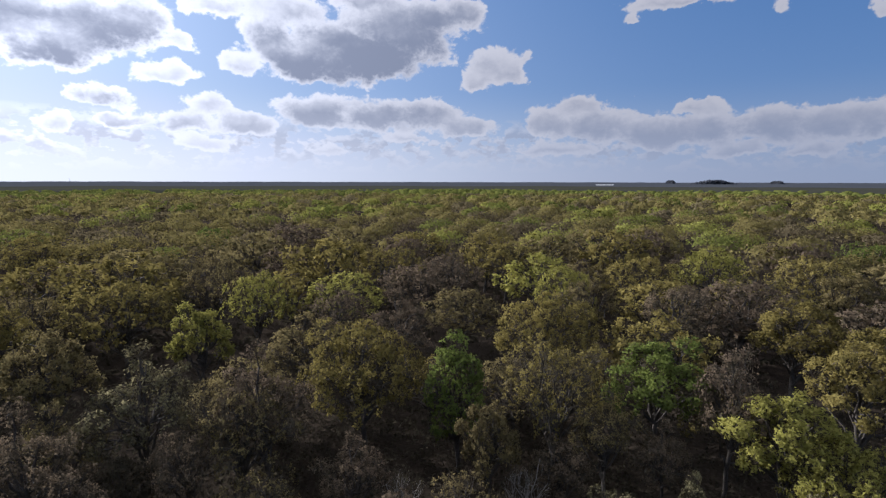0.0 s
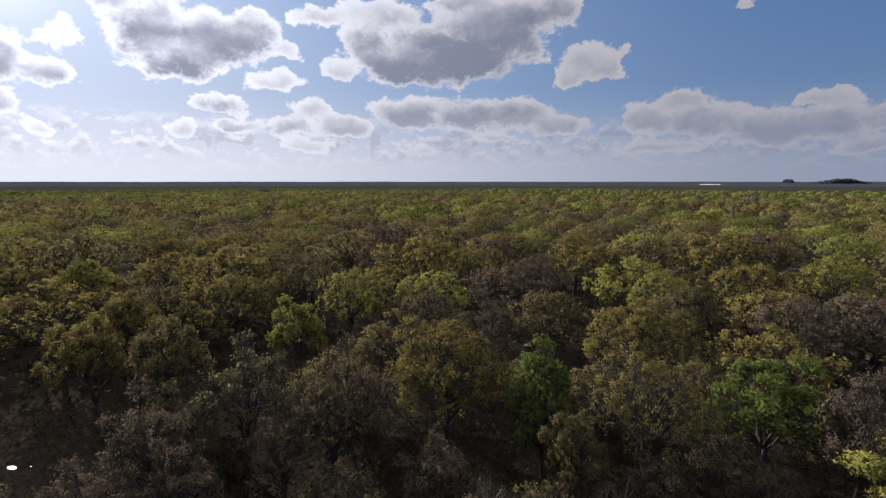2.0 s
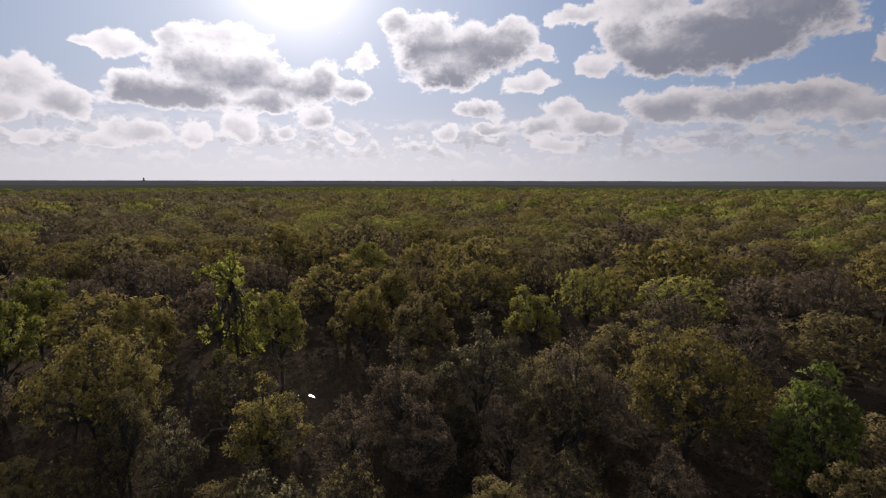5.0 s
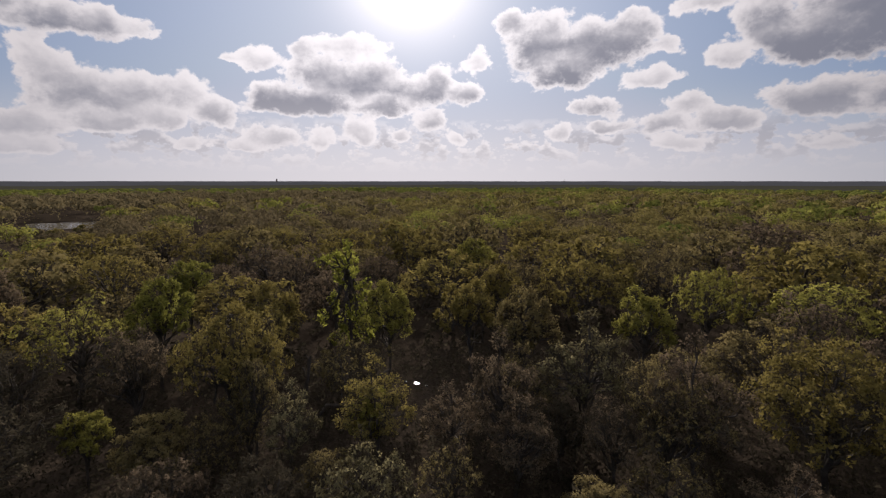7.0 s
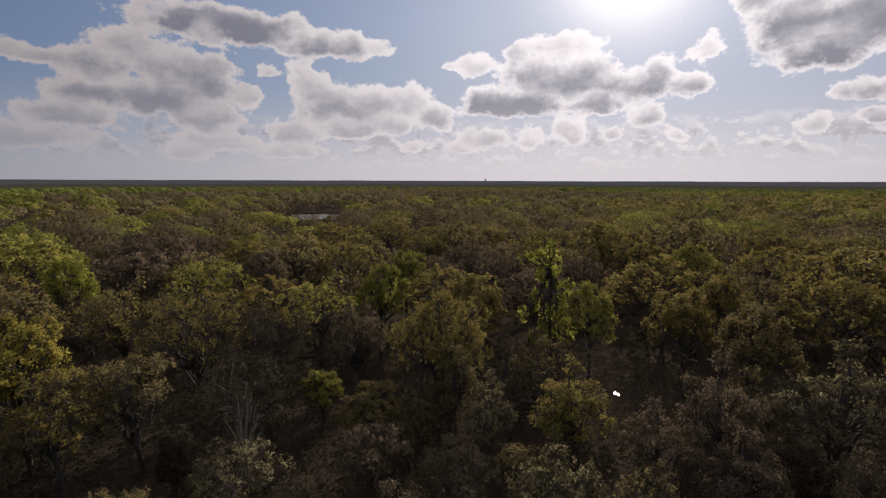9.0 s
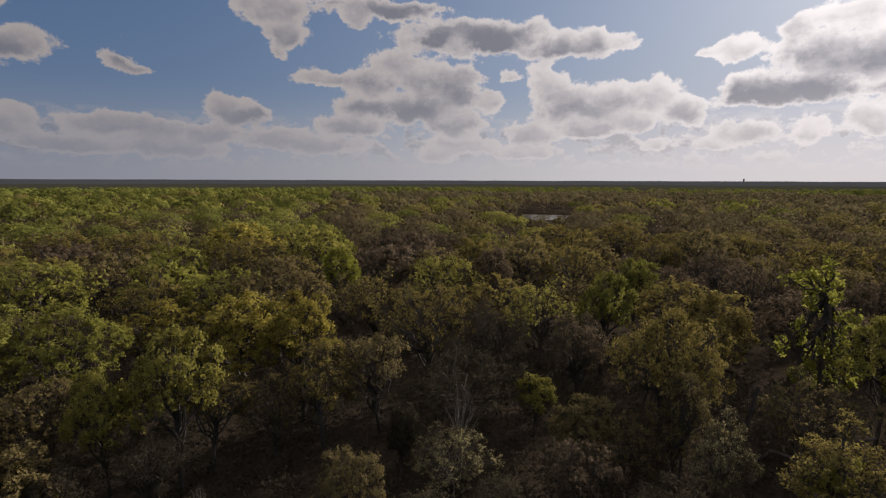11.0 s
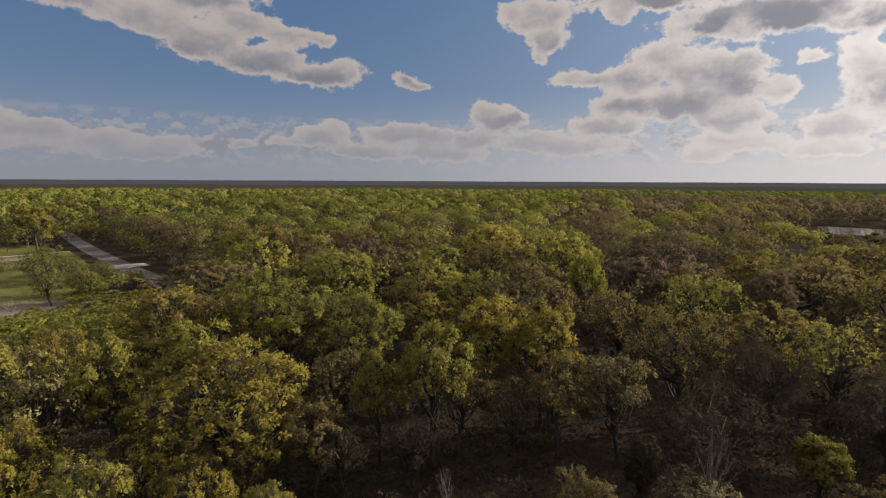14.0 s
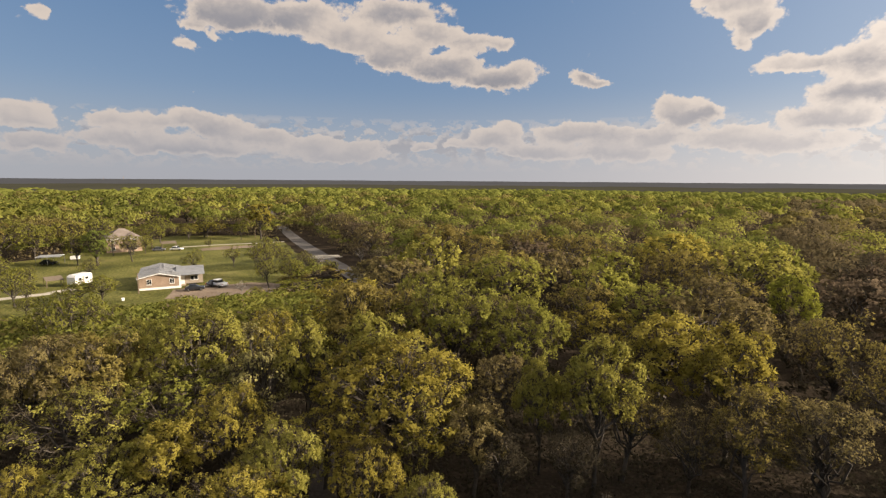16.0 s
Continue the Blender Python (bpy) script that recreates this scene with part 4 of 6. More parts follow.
plant(-81.1, -42.2, "open", "oak", 1.50, 0.73)
plant(-76.0, -26.5, "open", "olive", 0.85, 0.95)
plant(-69.0, -20.5, "open", "brown", 0.7, 1.0)
plant(-73.5, -33.5, "round", "oak", 0.75, 1.05)
plant(-82.2, -30.9, "round", "lime", 0.62, 1.71)
plant(-46.1, -21.4, "round", "gold", 0.66, 1.66)
plant(-118.2, -8.2, "round", "spring", 0.95, 1.12)
plant(-110.7, 1.4, "round", "oak", 0.99, 1.08)
plant(-95.3, 10.4, "round", "oak", 0.99, 1.07)
plant(-138.4, 26.0, "round", "oak", 1.38, 0.80)
plant(-122.7, -31.9, "open", "dark", 1.11, 0.96)
plant(-46.2, 2.2, "round", "yellow", 0.33, 1.70)
# dark leaf colour stands for the shadowed understory here
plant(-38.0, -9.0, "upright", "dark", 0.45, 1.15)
plant(-35.0, -4.0, "open", "grey", 0.62, 0.78)
plant(-29.7, -10.8, "round", "olive", 0.44, 1.3)
plant(-40.0, 6.2, "round", "olive", 0.46, 1.39)
plant(-54.9, -3.0, "open", "dark", 0.75, 1.18)
plant(-54.1, 6.8, "open", "brown", 0.69, 1.21)
plant(-40.7, -16.8, "open", "oak", 0.55, 1.60)
plant(-44.2, -12.4, "open", "olive", 0.57, 1.47)
plant(-38.2, -4.1, "bare", "grey", 0.28, 2.57)
plant(-28.4, -20.5, "bare", "grey", 0.15, 2.4)
plant(-39.0, 9.2, "open", "olive", 0.44, 1.17)
plant(-41.5, 13.6, "open", "olive", 0.45, 1.16)
plant(-96.7, -57.5, "round", "oak", 1.11, 0.91)
plant(-126.9, -22.6, "open", "brown", 1.16, 0.91)
plant(-113.4, 29.6, "round", "oak", 0.95, 1.07)
plant(-19.0, -37.2, "round", "gold", 1.2, 0.87)
plant(-37.2, -50.8, "round", "spring", 1.14, 0.97)
plant(-30.7, -57.2, "round", "oak", 0.81, 1.24)
plant(-41.8, -44.2, "round", "spring", 0.99, 1.04)
plant(-60.4, -51.4, "open", "oak", 0.80, 1.31)
plant(-99.6, -73.6, "open", "oak", 1.40, 0.76)
plant(-122.3, -74.9, "round", "spring", 1.50, 0.71)
plant(-61.2, -74.7, "round", "oak", 1.27, 0.84)
plant(-32.5, -25.2, "round", "yellow", 0.54, 2.04)
plant(-47.4, -28.9, "round", "gold", 0.80, 1.31)
plant(-23.4, -29.9, "round", "olive", 0.48, 1.5)
plant(-30.7, -30.0, "round", "yellow", 0.38, 2.34)
plant(-16.6, -26.6, "round", "yellow", 0.40, 1.28)
plant(-6.8, -41.5, "round", "gold", 0.66, 1.17)
plant(-9.0, -35.6, "round", "yellow", 0.56, 1.25)
plant(-5.6, -32.6, "round", "gold", 0.60, 1.05)
plant(-14.2, -31.6, "round", "gold", 0.50, 1.25)
plant(-11.1, -47.5, "open", "pale", 0.57, 1.88, "oak with pale cream-coloured buds and twigs")
plant(-14.9, -45.4, "round", "yellow", 0.50, 2.13)
plant(-5.6, -58.0, "round", "yellow", 0.96, 1.14)
plant(-1.0, -61.7, "round", "yellow", 0.75, 1.28)
plant(3.1, -57.4, "round", "oak", 0.84, 1.14)
plant(6.9, -58.0, "round", "olive", 0.74, 1.30)
plant(3.9, -51.4, "open", "yellow", 0.91, 0.79)
plant(2.3, -42.5, "round", "yellow", 0.61, 0.92)
plant(7.0, -43.9, "round", "gold", 0.41, 1.17)
plant(-2.2, -41.8, "round", "gold", 0.46, 1.47)
plant(6.5, -84.7, "round", "spring", 0.82, 1.07)
plant(-14.3, -59.3, "round", "gold", 0.69, 1.28)
plant(-20.5, -44.1, "round", "yellow", 0.69, 1.58)
plant(-25.1, -59.2, "round", "oak", 0.75, 1.42)
plant(-40.2, -64.0, "round", "spring", 0.88, 1.19)
plant(-99.8, -87.6, "round", "oak", 1.33, 0.80)
plant(-97.8, -102.1, "round", "oak", 1.45, 0.73)
plant(-76.9, -100.8, "round", "oak", 1.31, 0.81)
plant(-36.2, -25.1, "open", "oak", 0.53, 1.35)
plant(-39.3, -20.7, "open", "olive", 0.60, 1.07)
# dark leaves give these two the look of shade under the crowns
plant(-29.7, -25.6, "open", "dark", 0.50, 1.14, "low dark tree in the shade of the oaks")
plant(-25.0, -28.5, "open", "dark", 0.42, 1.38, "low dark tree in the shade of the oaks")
plant(-13.6, -38.4, "open", "gold", 0.45, 1.35)
plant(-8.5, -35.4, "round", "yellow", 0.47, 1.20)
plant(-18.9, -31.7, "open", "yellow", 0.28, 2.86)

BIG += [(ob.location.x, ob.location.y, (4.6 * ob.scale.x) ** 2) for ob in scene.objects if ob.get("category") == "tree" and ob.location.length > 1]


def fill_size(rng, s0, s1, h0, h1):
    """Breadth and height of a tree that fills the woods between the taller ones."""
    s = rng.uniform(s0, s1)
    return s, rng.uniform(h0, h1) / (12.5 * s)


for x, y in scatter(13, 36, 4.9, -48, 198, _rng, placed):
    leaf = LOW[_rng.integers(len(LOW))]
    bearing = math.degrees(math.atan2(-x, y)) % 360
    # on these bearings dark leaves imitate the deep shade below the crowns
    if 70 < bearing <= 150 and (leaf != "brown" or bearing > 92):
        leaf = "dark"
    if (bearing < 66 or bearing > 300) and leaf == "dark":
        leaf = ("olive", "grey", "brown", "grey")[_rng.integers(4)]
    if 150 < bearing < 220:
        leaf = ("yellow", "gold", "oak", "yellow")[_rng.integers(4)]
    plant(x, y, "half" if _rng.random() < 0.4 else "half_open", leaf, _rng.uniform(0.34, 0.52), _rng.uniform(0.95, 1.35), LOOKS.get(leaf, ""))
for x, y in scatter(36, 52, 6.6, -48, 198, _rng, placed):
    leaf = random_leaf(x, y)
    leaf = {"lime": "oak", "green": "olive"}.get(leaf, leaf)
    # mostly dark leaves here, standing in for shade over this part
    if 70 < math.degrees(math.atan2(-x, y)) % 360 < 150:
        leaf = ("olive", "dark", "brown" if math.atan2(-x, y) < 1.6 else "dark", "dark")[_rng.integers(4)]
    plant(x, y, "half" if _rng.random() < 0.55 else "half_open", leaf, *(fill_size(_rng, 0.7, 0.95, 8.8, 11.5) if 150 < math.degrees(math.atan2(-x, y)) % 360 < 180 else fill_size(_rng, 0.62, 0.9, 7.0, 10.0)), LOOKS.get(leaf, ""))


def mid_woods(places, shapes, s0, s1, t0, t1, rng):
    """Woods farther off, joined by leaf colour; every tree still has trunk, limbs and clumps."""
    heap = {}
    for x, y in places:
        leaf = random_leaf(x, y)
        (wv, wf), (lv, lf, ln), (tv, tf) = shapes[rng.integers(len(shapes))]
        s, tall, a = rng.uniform(s0, s1), rng.uniform(t0, t1) * low_line(x, y), rng.uniform(0, 6.28)
        m = np.array([[math.cos(a), math.sin(a), 0], [-math.sin(a), math.cos(a), 0], [0, 0, tall]]) * s
        turn = np.array([[math.cos(a), math.sin(a), 0], [-math.sin(a), math.cos(a), 0], [0, 0, 1]])
        for key, v, fc, nr in ((leaf, lv, lf, ln), ("wood", wv, wf, None), ("twig", tv, tf, None)):
            h = heap.setdefault(key, [[], [], 0, []])
            if nr is not None:
                h[3].append(nr @ turn)
            h[0].append(v @ m + np.array([x, y, float(ground_z(x, y))]))
            h[1].append(fc + h[2])
            h[2] += len(v)
    for key, (v, fc, _, nr) in heap.items():
        mat = BARK if key == "wood" else LEAF[key]
        label = {"wood": "trunks and limbs of the oak woods", "twig": "bare grey-brown twigs of the oak woods"}.get(key) or "mass of oak crowns in spring leaf"
        tagged(new("oak_woods", mesh_of("oak_woods", np.concatenate(v), np.concatenate(fc), mat, normals=np.concatenate(nr) if nr else None)), label, "woods", kind="stuff")


near_mid = [tree_shape(101 + i, 12.5, 5.6, 28, 18, 7, 0.21, tuft=0.28, branches=1, twigs=1.5, inner=10, inner_leaf=0.35, sides=5) for i in range(6)]
ring = scatter(52, 84, 9.8, -48, 198, _rng, placed)
mid_woods(ring, near_mid, 0.95, 1.35, 0.74, 0.9, _rng)
placed += ring
mid_woods(scatter(84, 134, 11.2, -48, 198, _rng, placed), MID_SHAPES, 1.0, 1.5, 0.74, 0.95, _rng)


def far_woods(name, places, blades, size, label, rng, low_growth=False):
    """Distant trees as one mass: each a rough dome of leaf sprays over a dark lump."""
    n = len(places)
    p = np.array(places)
    s = rng.uniform(0.72, 1.25, n)
    z = ground_z(p[:, 0], p[:, 1])
    dist = np.hypot(p[:, 0], p[:, 1])
    bearing = np.degrees(np.arctan2(-p[:, 0], p[:, 1]))
    h = 8.2 + 4.2 * s + rng.normal(0, 0.6, n)
    if low_growth:
        s, h = s * 0.5, h * 0.42
        # lower still before the lawn
        lim = np.where(dist < 125, np.clip((27.0 - dist * 0.228) / 5.6, 0.28, 1.0), 1.0)
        s, h = s * lim, h * lim
    # low growth before the pond
    low = (bearing > 83.6) & (bearing < 91.2) & (dist > 150) & (dist < 350)
    h = np.where(low, np.minimum(h, np.maximum(1.2, 23 * (1 - dist / 340))), h)
    s = np.where(low, s * np.clip(h / 15, 0.12, 1), s)
    lobes = max(4, min(16, blades // 24))
    k = np.tile(np.arange(lobes), n)
    ang = k * 2.4 + np.repeat(rng.uniform(0, 6.28, n), lobes) + rng.normal(0, 0.3, n * lobes)
    rho = ((k + 0.5) / lobes) ** 0.5 * 0.72
    rise = np.clip(1 - rho ** 2, 0, 1) ** 0.5 + rng.normal(0, 0.10, n * lobes)
    big = np.repeat(s, lobes)
    lc = np.column_stack([np.repeat(p, lobes, axis=0), np.repeat(z + h * 0.36, lobes)])
    lc += np.column_stack([7.4 * rho * np.cos(ang), 7.4 * rho * np.sin(ang), rise * 5.0]) * big[:, None]
    size_l = big * rng.uniform(2.2, 3.5, n * lobes) * (1.0 if lobes > 6 else 1.25)
    own = rng.integers(0, lobes, n * blades) + np.repeat(np.arange(n) * lobes, blades)
    d = unit(rng.normal(0, 1, (n * blades, 3)))
    d[:, 2] = np.where(d[:, 2] < -0.05, -d[:, 2], d[:, 2])
    q = lc[own] + d * (size_l[own] * rng.uniform(0.85, 1.05, n * blades))[:, None] * np.array([1, 1, 0.8])
    geo = unit(d * 0.85 + np.array([0, 0, 0.08]) + rng.normal(0, 0.35, d.shape))
    heart = np.repeat(np.column_stack([p, z + h * 0.45]), blades, axis=0)
    swell = unit(d * 0.5 + unit(q - heart) * 0.55 + rng.normal(0, 0.16, d.shape) + np.array([0, 0, 0.35]))
    tri, tri_n = sprays(q, geo, swell, size * 1.25, rng)
    tri, tri_n = tri.reshape(-1, 3, 3), tri_n.reshape(-1, 3, 3)
    # broad brown triangles added as limbs and twigs inside, to block the sun
    dens = 10
    ic = np.repeat(lc - np.array([0, 0, 0.3]) * size_l[:, None], dens, axis=0) + rng.normal(0, 0.3, (n * lobes * dens, 3)) * np.repeat(size_l, dens)[:, None]
    iu, iw = [unit(rng.normal(0, 1, ic.shape)) * np.repeat(size_l, dens)[:, None] * 0.25 for _ in range(2)]
    # and below them, down to the ground
    fc = np.column_stack([np.repeat(p, 10, axis=0) + rng.normal(0, 2.6, (n * 10, 2)), np.repeat(z, 10) + rng.uniform(0.0, 0.5, n * 10) * np.repeat(h, 10)])
    ic = np.concatenate([ic, fc])
    iu, iw = [np.concatenate([q_, unit(rng.normal(0, 1, fc.shape)) * 0.8]) for q_ in (iu, iw)]
    core = np.stack([ic - iu, ic + iu * 0.6 - iw * 0.6, ic + iw], 1).reshape(-1, 3)
    tagged(new(name, mesh_of(name, core, np.arange(len(core)).reshape(-1, 3), LEAF["canopy_brown"])), "brown limbs and twigs within the distant woods", "woods", kind="stuff")
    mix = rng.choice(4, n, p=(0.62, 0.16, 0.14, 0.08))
    # brown on these bearings: browner trees, and cloud shadow imitated by colour
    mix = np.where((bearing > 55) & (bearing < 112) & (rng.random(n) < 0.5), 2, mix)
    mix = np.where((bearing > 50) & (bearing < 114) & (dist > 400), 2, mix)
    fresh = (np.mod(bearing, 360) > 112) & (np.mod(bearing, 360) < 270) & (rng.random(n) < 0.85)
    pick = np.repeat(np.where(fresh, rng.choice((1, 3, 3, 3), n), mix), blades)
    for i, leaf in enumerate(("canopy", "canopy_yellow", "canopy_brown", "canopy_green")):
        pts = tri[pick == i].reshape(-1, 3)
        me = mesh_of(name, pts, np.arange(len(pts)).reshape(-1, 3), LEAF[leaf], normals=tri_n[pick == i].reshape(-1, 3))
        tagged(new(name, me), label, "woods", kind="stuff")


far_woods("far_woods", scatter(134, 260, 12.4, -52, 200, _rng, []), 504, 0.34, "rolling canopy of oak woods in spring leaf", _rng)
near_yard = along(YARD + YARD[:1], 14)
near_road = along(ROAD, 22)
edge = [q for q in scatter(118, 330, 4.6, 140, 205, _rng, []) if near_yard(*q) or (near_road(*q) and (math.hypot(*q) > 185 or q[0] < -62 - (-q[1] - 112) * 0.134))]
before_lawn = inside([(-30, -82), (-32, -116), (30, -120), (18, -80)])
edge += [q for q in zip(_rng.uniform(-32, 30, 420), _rng.uniform(-114, -82, 420)) if before_lawn(*q)]
far_woods("wood_edge", edge, 200, 0.24, "thick low growth along the edge of the clearing", _rng, True)
far_woods("far_woods", scatter(260, 650, 14.0, -52, 200, _rng, []), 96, 0.92, "distant yellow-green oak canopy", _rng)


def brush(n, r0, r1, size, rng):
    """Low scrub under the trees: leaf sprays near the ground."""
    r = np.sqrt(rng.uniform(r0 * r0, r1 * r1, n))
    a = np.radians(rng.uniform(-50, 198, n))
    x, y = -r * np.sin(a), r * np.cos(a)
    keep = np.array([not any(t(p, q) for t in BARE) for p, q in zip(x, y)])
    x, y = x[keep], y[keep]
    h = np.abs(rng.normal(0, 1.0 + 0.8 * np.sin(x * 0.21 + 2) * np.sin(y * 0.17), len(x))) + 0.15
    c = np.column_stack([x, y, ground_z(x, y) + h])
    return leaves(c, np.full(len(x), 1.0), 9, size, rng, shell=0.2)


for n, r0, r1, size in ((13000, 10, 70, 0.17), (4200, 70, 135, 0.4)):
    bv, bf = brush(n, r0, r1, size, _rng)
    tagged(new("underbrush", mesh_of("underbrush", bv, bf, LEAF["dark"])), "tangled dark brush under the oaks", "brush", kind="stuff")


def far_land(r0, r1, n, label, leaf, rng):
    """Woods too far to tell trees apart: low overlapping mounds of canopy."""
    r = np.exp(rng.uniform(math.log(r0), math.log(r1), n))
    a = np.radians(rng.uniform(-60, 206, n))
    x, y = -r * np.sin(a), r * np.cos(a)
    w = r * 0.010 * rng.uniform(0.6, 1.5, n)
    k = 8
    ang = np.linspace(0, 2 * np.pi, k, endpoint=False)
    rings = []
    for rad, hgt in ((1.0, 4.0), (0.72, 9.5), (0.3, 12.0)):
        jit = rng.uniform(0.75, 1.25, (n, k))
        px = x[:, None] + np.cos(ang)[None, :] * w[:, None] * rad * jit
        py = y[:, None] + np.sin(ang)[None, :] * w[:, None] * rad * jit
        pz = ground_z(px, py) + hgt * rng.uniform(0.93, 1.05, (n, k))
        rings.append(np.stack([px, py, pz], -1))
    v = np.concatenate(rings, 1).reshape(-1, 3)
    b = (np.arange(n) * 3 * k)[:, None, None]
    i = np.arange(k)[None, None, :] + np.array([0, k])[None, :, None]
    j = (np.arange(k)[None, None, :] + 1) % k + np.array([0, k])[None, :, None]
    f = np.stack([b + i, b + j, b + j + k, b + i + k], -1).reshape(-1, 4)
    top = np.stack([np.arange(n)[:, None] * 3 * k + 2 * k + np.array([[0, 1, 2, 3]]), np.arange(n)[:, None] * 3 * k + 2 * k + np.array([[3, 4, 5, 6]])], 1).reshape(-1, 4)
    return tagged(new("far_woods", mesh_of("far_woods", v, np.vstack([f, top]), LEAF[leaf])), label, "woods", kind="stuff")


far_land(640, 1020, 3000, "distant green woods below the horizon", "canopy_green", _rng)

def far_cover(r0, r1, rows, label, leaf, rng):
    """Woods along the horizon, seen so flat that only their closed top shows."""
    cols = 420
    r = np.geomspace(r0, r1, rows)[:, None] * np.ones((1, cols))
    a = np.radians(np.linspace(-62, 208, cols))[None, :]
    x, y = -r * np.sin(a), r * np.cos(a)
    z = ground_z(x, y) + 10.0 + rng.normal(0, 0.25, r.shape) + 0.5 * np.sin(a * 23 + r * 0.004)
    z[0] -= 9
    i = np.arange(rows - 1)[:, None] * cols + np.arange(cols - 1)[None, :]
    f = np.stack([i, i + 1, i + 1 + cols, i + cols], -1).reshape(-1, 4)
    tagged(new("far_woods", mesh_of("far_woods", np.stack([x, y, z], -1), f, LEAF[leaf], True)), label, "woods", kind="stuff")


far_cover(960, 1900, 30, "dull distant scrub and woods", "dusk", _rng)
far_cover(1850, 4880, 40, "woods along the horizon with blue-grey haze put into their colour", "far", _rng)


def knoll(az, d, width, height, rng):
    """A clump of tall dark trees standing above the horizon."""
    a = radians(az)
    x0, y0 = -d * math.sin(a), d * math.cos(a)
    n = 420
    t = rng.normal(0, 0.42, n)
    x, y = x0 + np.cos(a) * t * width, y0 + np.sin(a) * t * width + rng.uniform(-40, 40, n)
    z = ground_z(x, y) + height * (0.55 + 0.45 * np.exp(-(t * 1.6) ** 4)) * rng.uniform(0.4, 1.0, n)
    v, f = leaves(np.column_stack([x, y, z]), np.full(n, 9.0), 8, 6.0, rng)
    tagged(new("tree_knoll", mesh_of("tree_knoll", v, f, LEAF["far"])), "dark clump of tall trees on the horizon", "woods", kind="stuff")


knoll(-28.2, 3200, 80, 26, _rng)
knoll(-33.6, 3600, 12, 20, _rng)
knoll(-24.3, 3600, 5, 21, _rng)

# ---- clearing, road, water ----
def sheet(name, outline, z, mat, label, category, step=3.0, kind="structure", wobble=0.0):
    """A flat piece of ground with a cut-up interior, from its outline."""
    bm = bmesh.new()
    pts = []
    for (x0, y0), (x1, y1) in zip(outline, outline[1:] + outline[:1]):
        n = max(1, int(math.hypot(x1 - x0, y1 - y0) / step))
        for i in range(n):
            k = i / n
            x, y = x0 + (x1 - x0) * k, y0 + (y1 - y0) * k
            pts.append((x + wobble * noise.noise((x * 0.3, y * 0.3, 1.0)), y + wobble * noise.noise((x * 0.3, y * 0.3, 7.0))))
    vs = [bm.verts.new((x, y, z)) for x, y in pts]
    f = bm.faces.new(vs)
    if f.calc_area() and f.normal.z < 0:
        f.normal_flip()
    bmesh.ops.triangulate(bm, faces=bm.faces[:])
    low = bmesh.ops.extrude_face_region(bm, geom=bm.faces[:])
    for v in low["geom"]:
        if isinstance(v, bmesh.types.BMVert):
            v.co.z -= 0.25
    bmesh.ops.recalc_face_normals(bm, faces=bm.faces[:])
    me = bpy.data.meshes.new(name)
    bm.to_mesh(me)
    bm.free()
    me.materials.append(mat)
    return tagged(new(name, me), label, category, kind=kind)


def ribbon(name, line, width, z, mat, label, category, wobble=0.0):
    """A strip of road or water along a line."""
    pts = []
    for (x0, y0), (x1, y1) in zip(line, line[1:]):
        n = max(1, int(math.hypot(x1 - x0, y1 - y0) / 3))
        pts += [(x0 + (x1 - x0) * i / n, y0 + (y1 - y0) * i / n) for i in range(n)]
    pts.append(line[-1])
    p = np.array(pts, float)
    d = np.gradient(p, axis=0)
    d /= np.linalg.norm(d, axis=1)[:, None]
    nrm = np.stack([-d[:, 1], d[:, 0]], -1)
    left, right = [], []
    for q, s in zip(p, nrm):
        a = width / 2 + wobble * noise.noise((q[0] * 0.4, q[1] * 0.4, 3.0))
        b = width / 2 + wobble * noise.noise((q[0] * 0.4, q[1] * 0.4, 9.0))
        left.append(tuple(q + s * a))
        right.append(tuple(q - s * b))
    return sheet(name, left + right[::-1], z, mat, label, category, step=1000)


YARD_GRASS = [(-30, -84), (0, -82), (18, -82)] + YARD[2:] + YARD[:1]
GRASS = surface("spring_grass", (0.054, 0.056, 0.015), (0.165, 0.150, 0.050), 1.6, bump=0.5, mid=(0.100, 0.101, 0.024), big=0.07)
# more contrast: brown patches, and tree shade painted in as dark mottling
_ramp = GRASS.node_tree.nodes["Color Ramp"].color_ramp.elements
_ramp[0].position, _ramp[-1].position = 0.41, 0.58
DIRT = surface("bare_dirt", (0.120, 0.088, 0.062), (0.270, 0.210, 0.160), 2.2, bump=0.5, big=0.16)
ASPHALT = surface("worn_asphalt", (0.074, 0.067, 0.062), (0.155, 0.142, 0.130), 5.0, bump=0.25, big=0.22)
GRAVEL = surface("pale_gravel", (0.260, 0.235, 0.190), (0.480, 0.440, 0.370), 6.0, bump=0.5, big=0.3)
WATER = surface("creek_water", (0.010, 0.011, 0.010), (0.022, 0.022, 0.018), 2.0, rough=0.06, bump=0.05)
POND_WATER = surface("pond_water", (0.060, 0.058, 0.052), (0.100, 0.095, 0.085), 1.0, rough=0.12, bump=0.05)

sheet("grass_yard", YARD_GRASS, 0.03, GRASS, "mown spring grass of a clearing, patchy with shade put into its colour", "lawn", wobble=2.5)
sheet("dirt_lot", [(-11, -133.5), (-9, -125), (-14, -119.5), (-24, -117.5), (-36, -116), (-44, -120), (-38, -127), (-28, -132), (-21, -134.5)], 0.06, DIRT,
      "bare brown dirt lot beside the low house", "dirt lot", wobble=1.8)
sheet("pond_patch", [(-28, -203), (-38, -202), (-47, -204), (-46, -210), (-36, -212), (-27, -209)], 0.055, DIRT, "bare dried patch in the grass", "dirt patch", wobble=1.5)
ribbon("road", ROAD, 5.6, 0.07, ASPHALT, "straight worn asphalt country road", "road", 0.3)
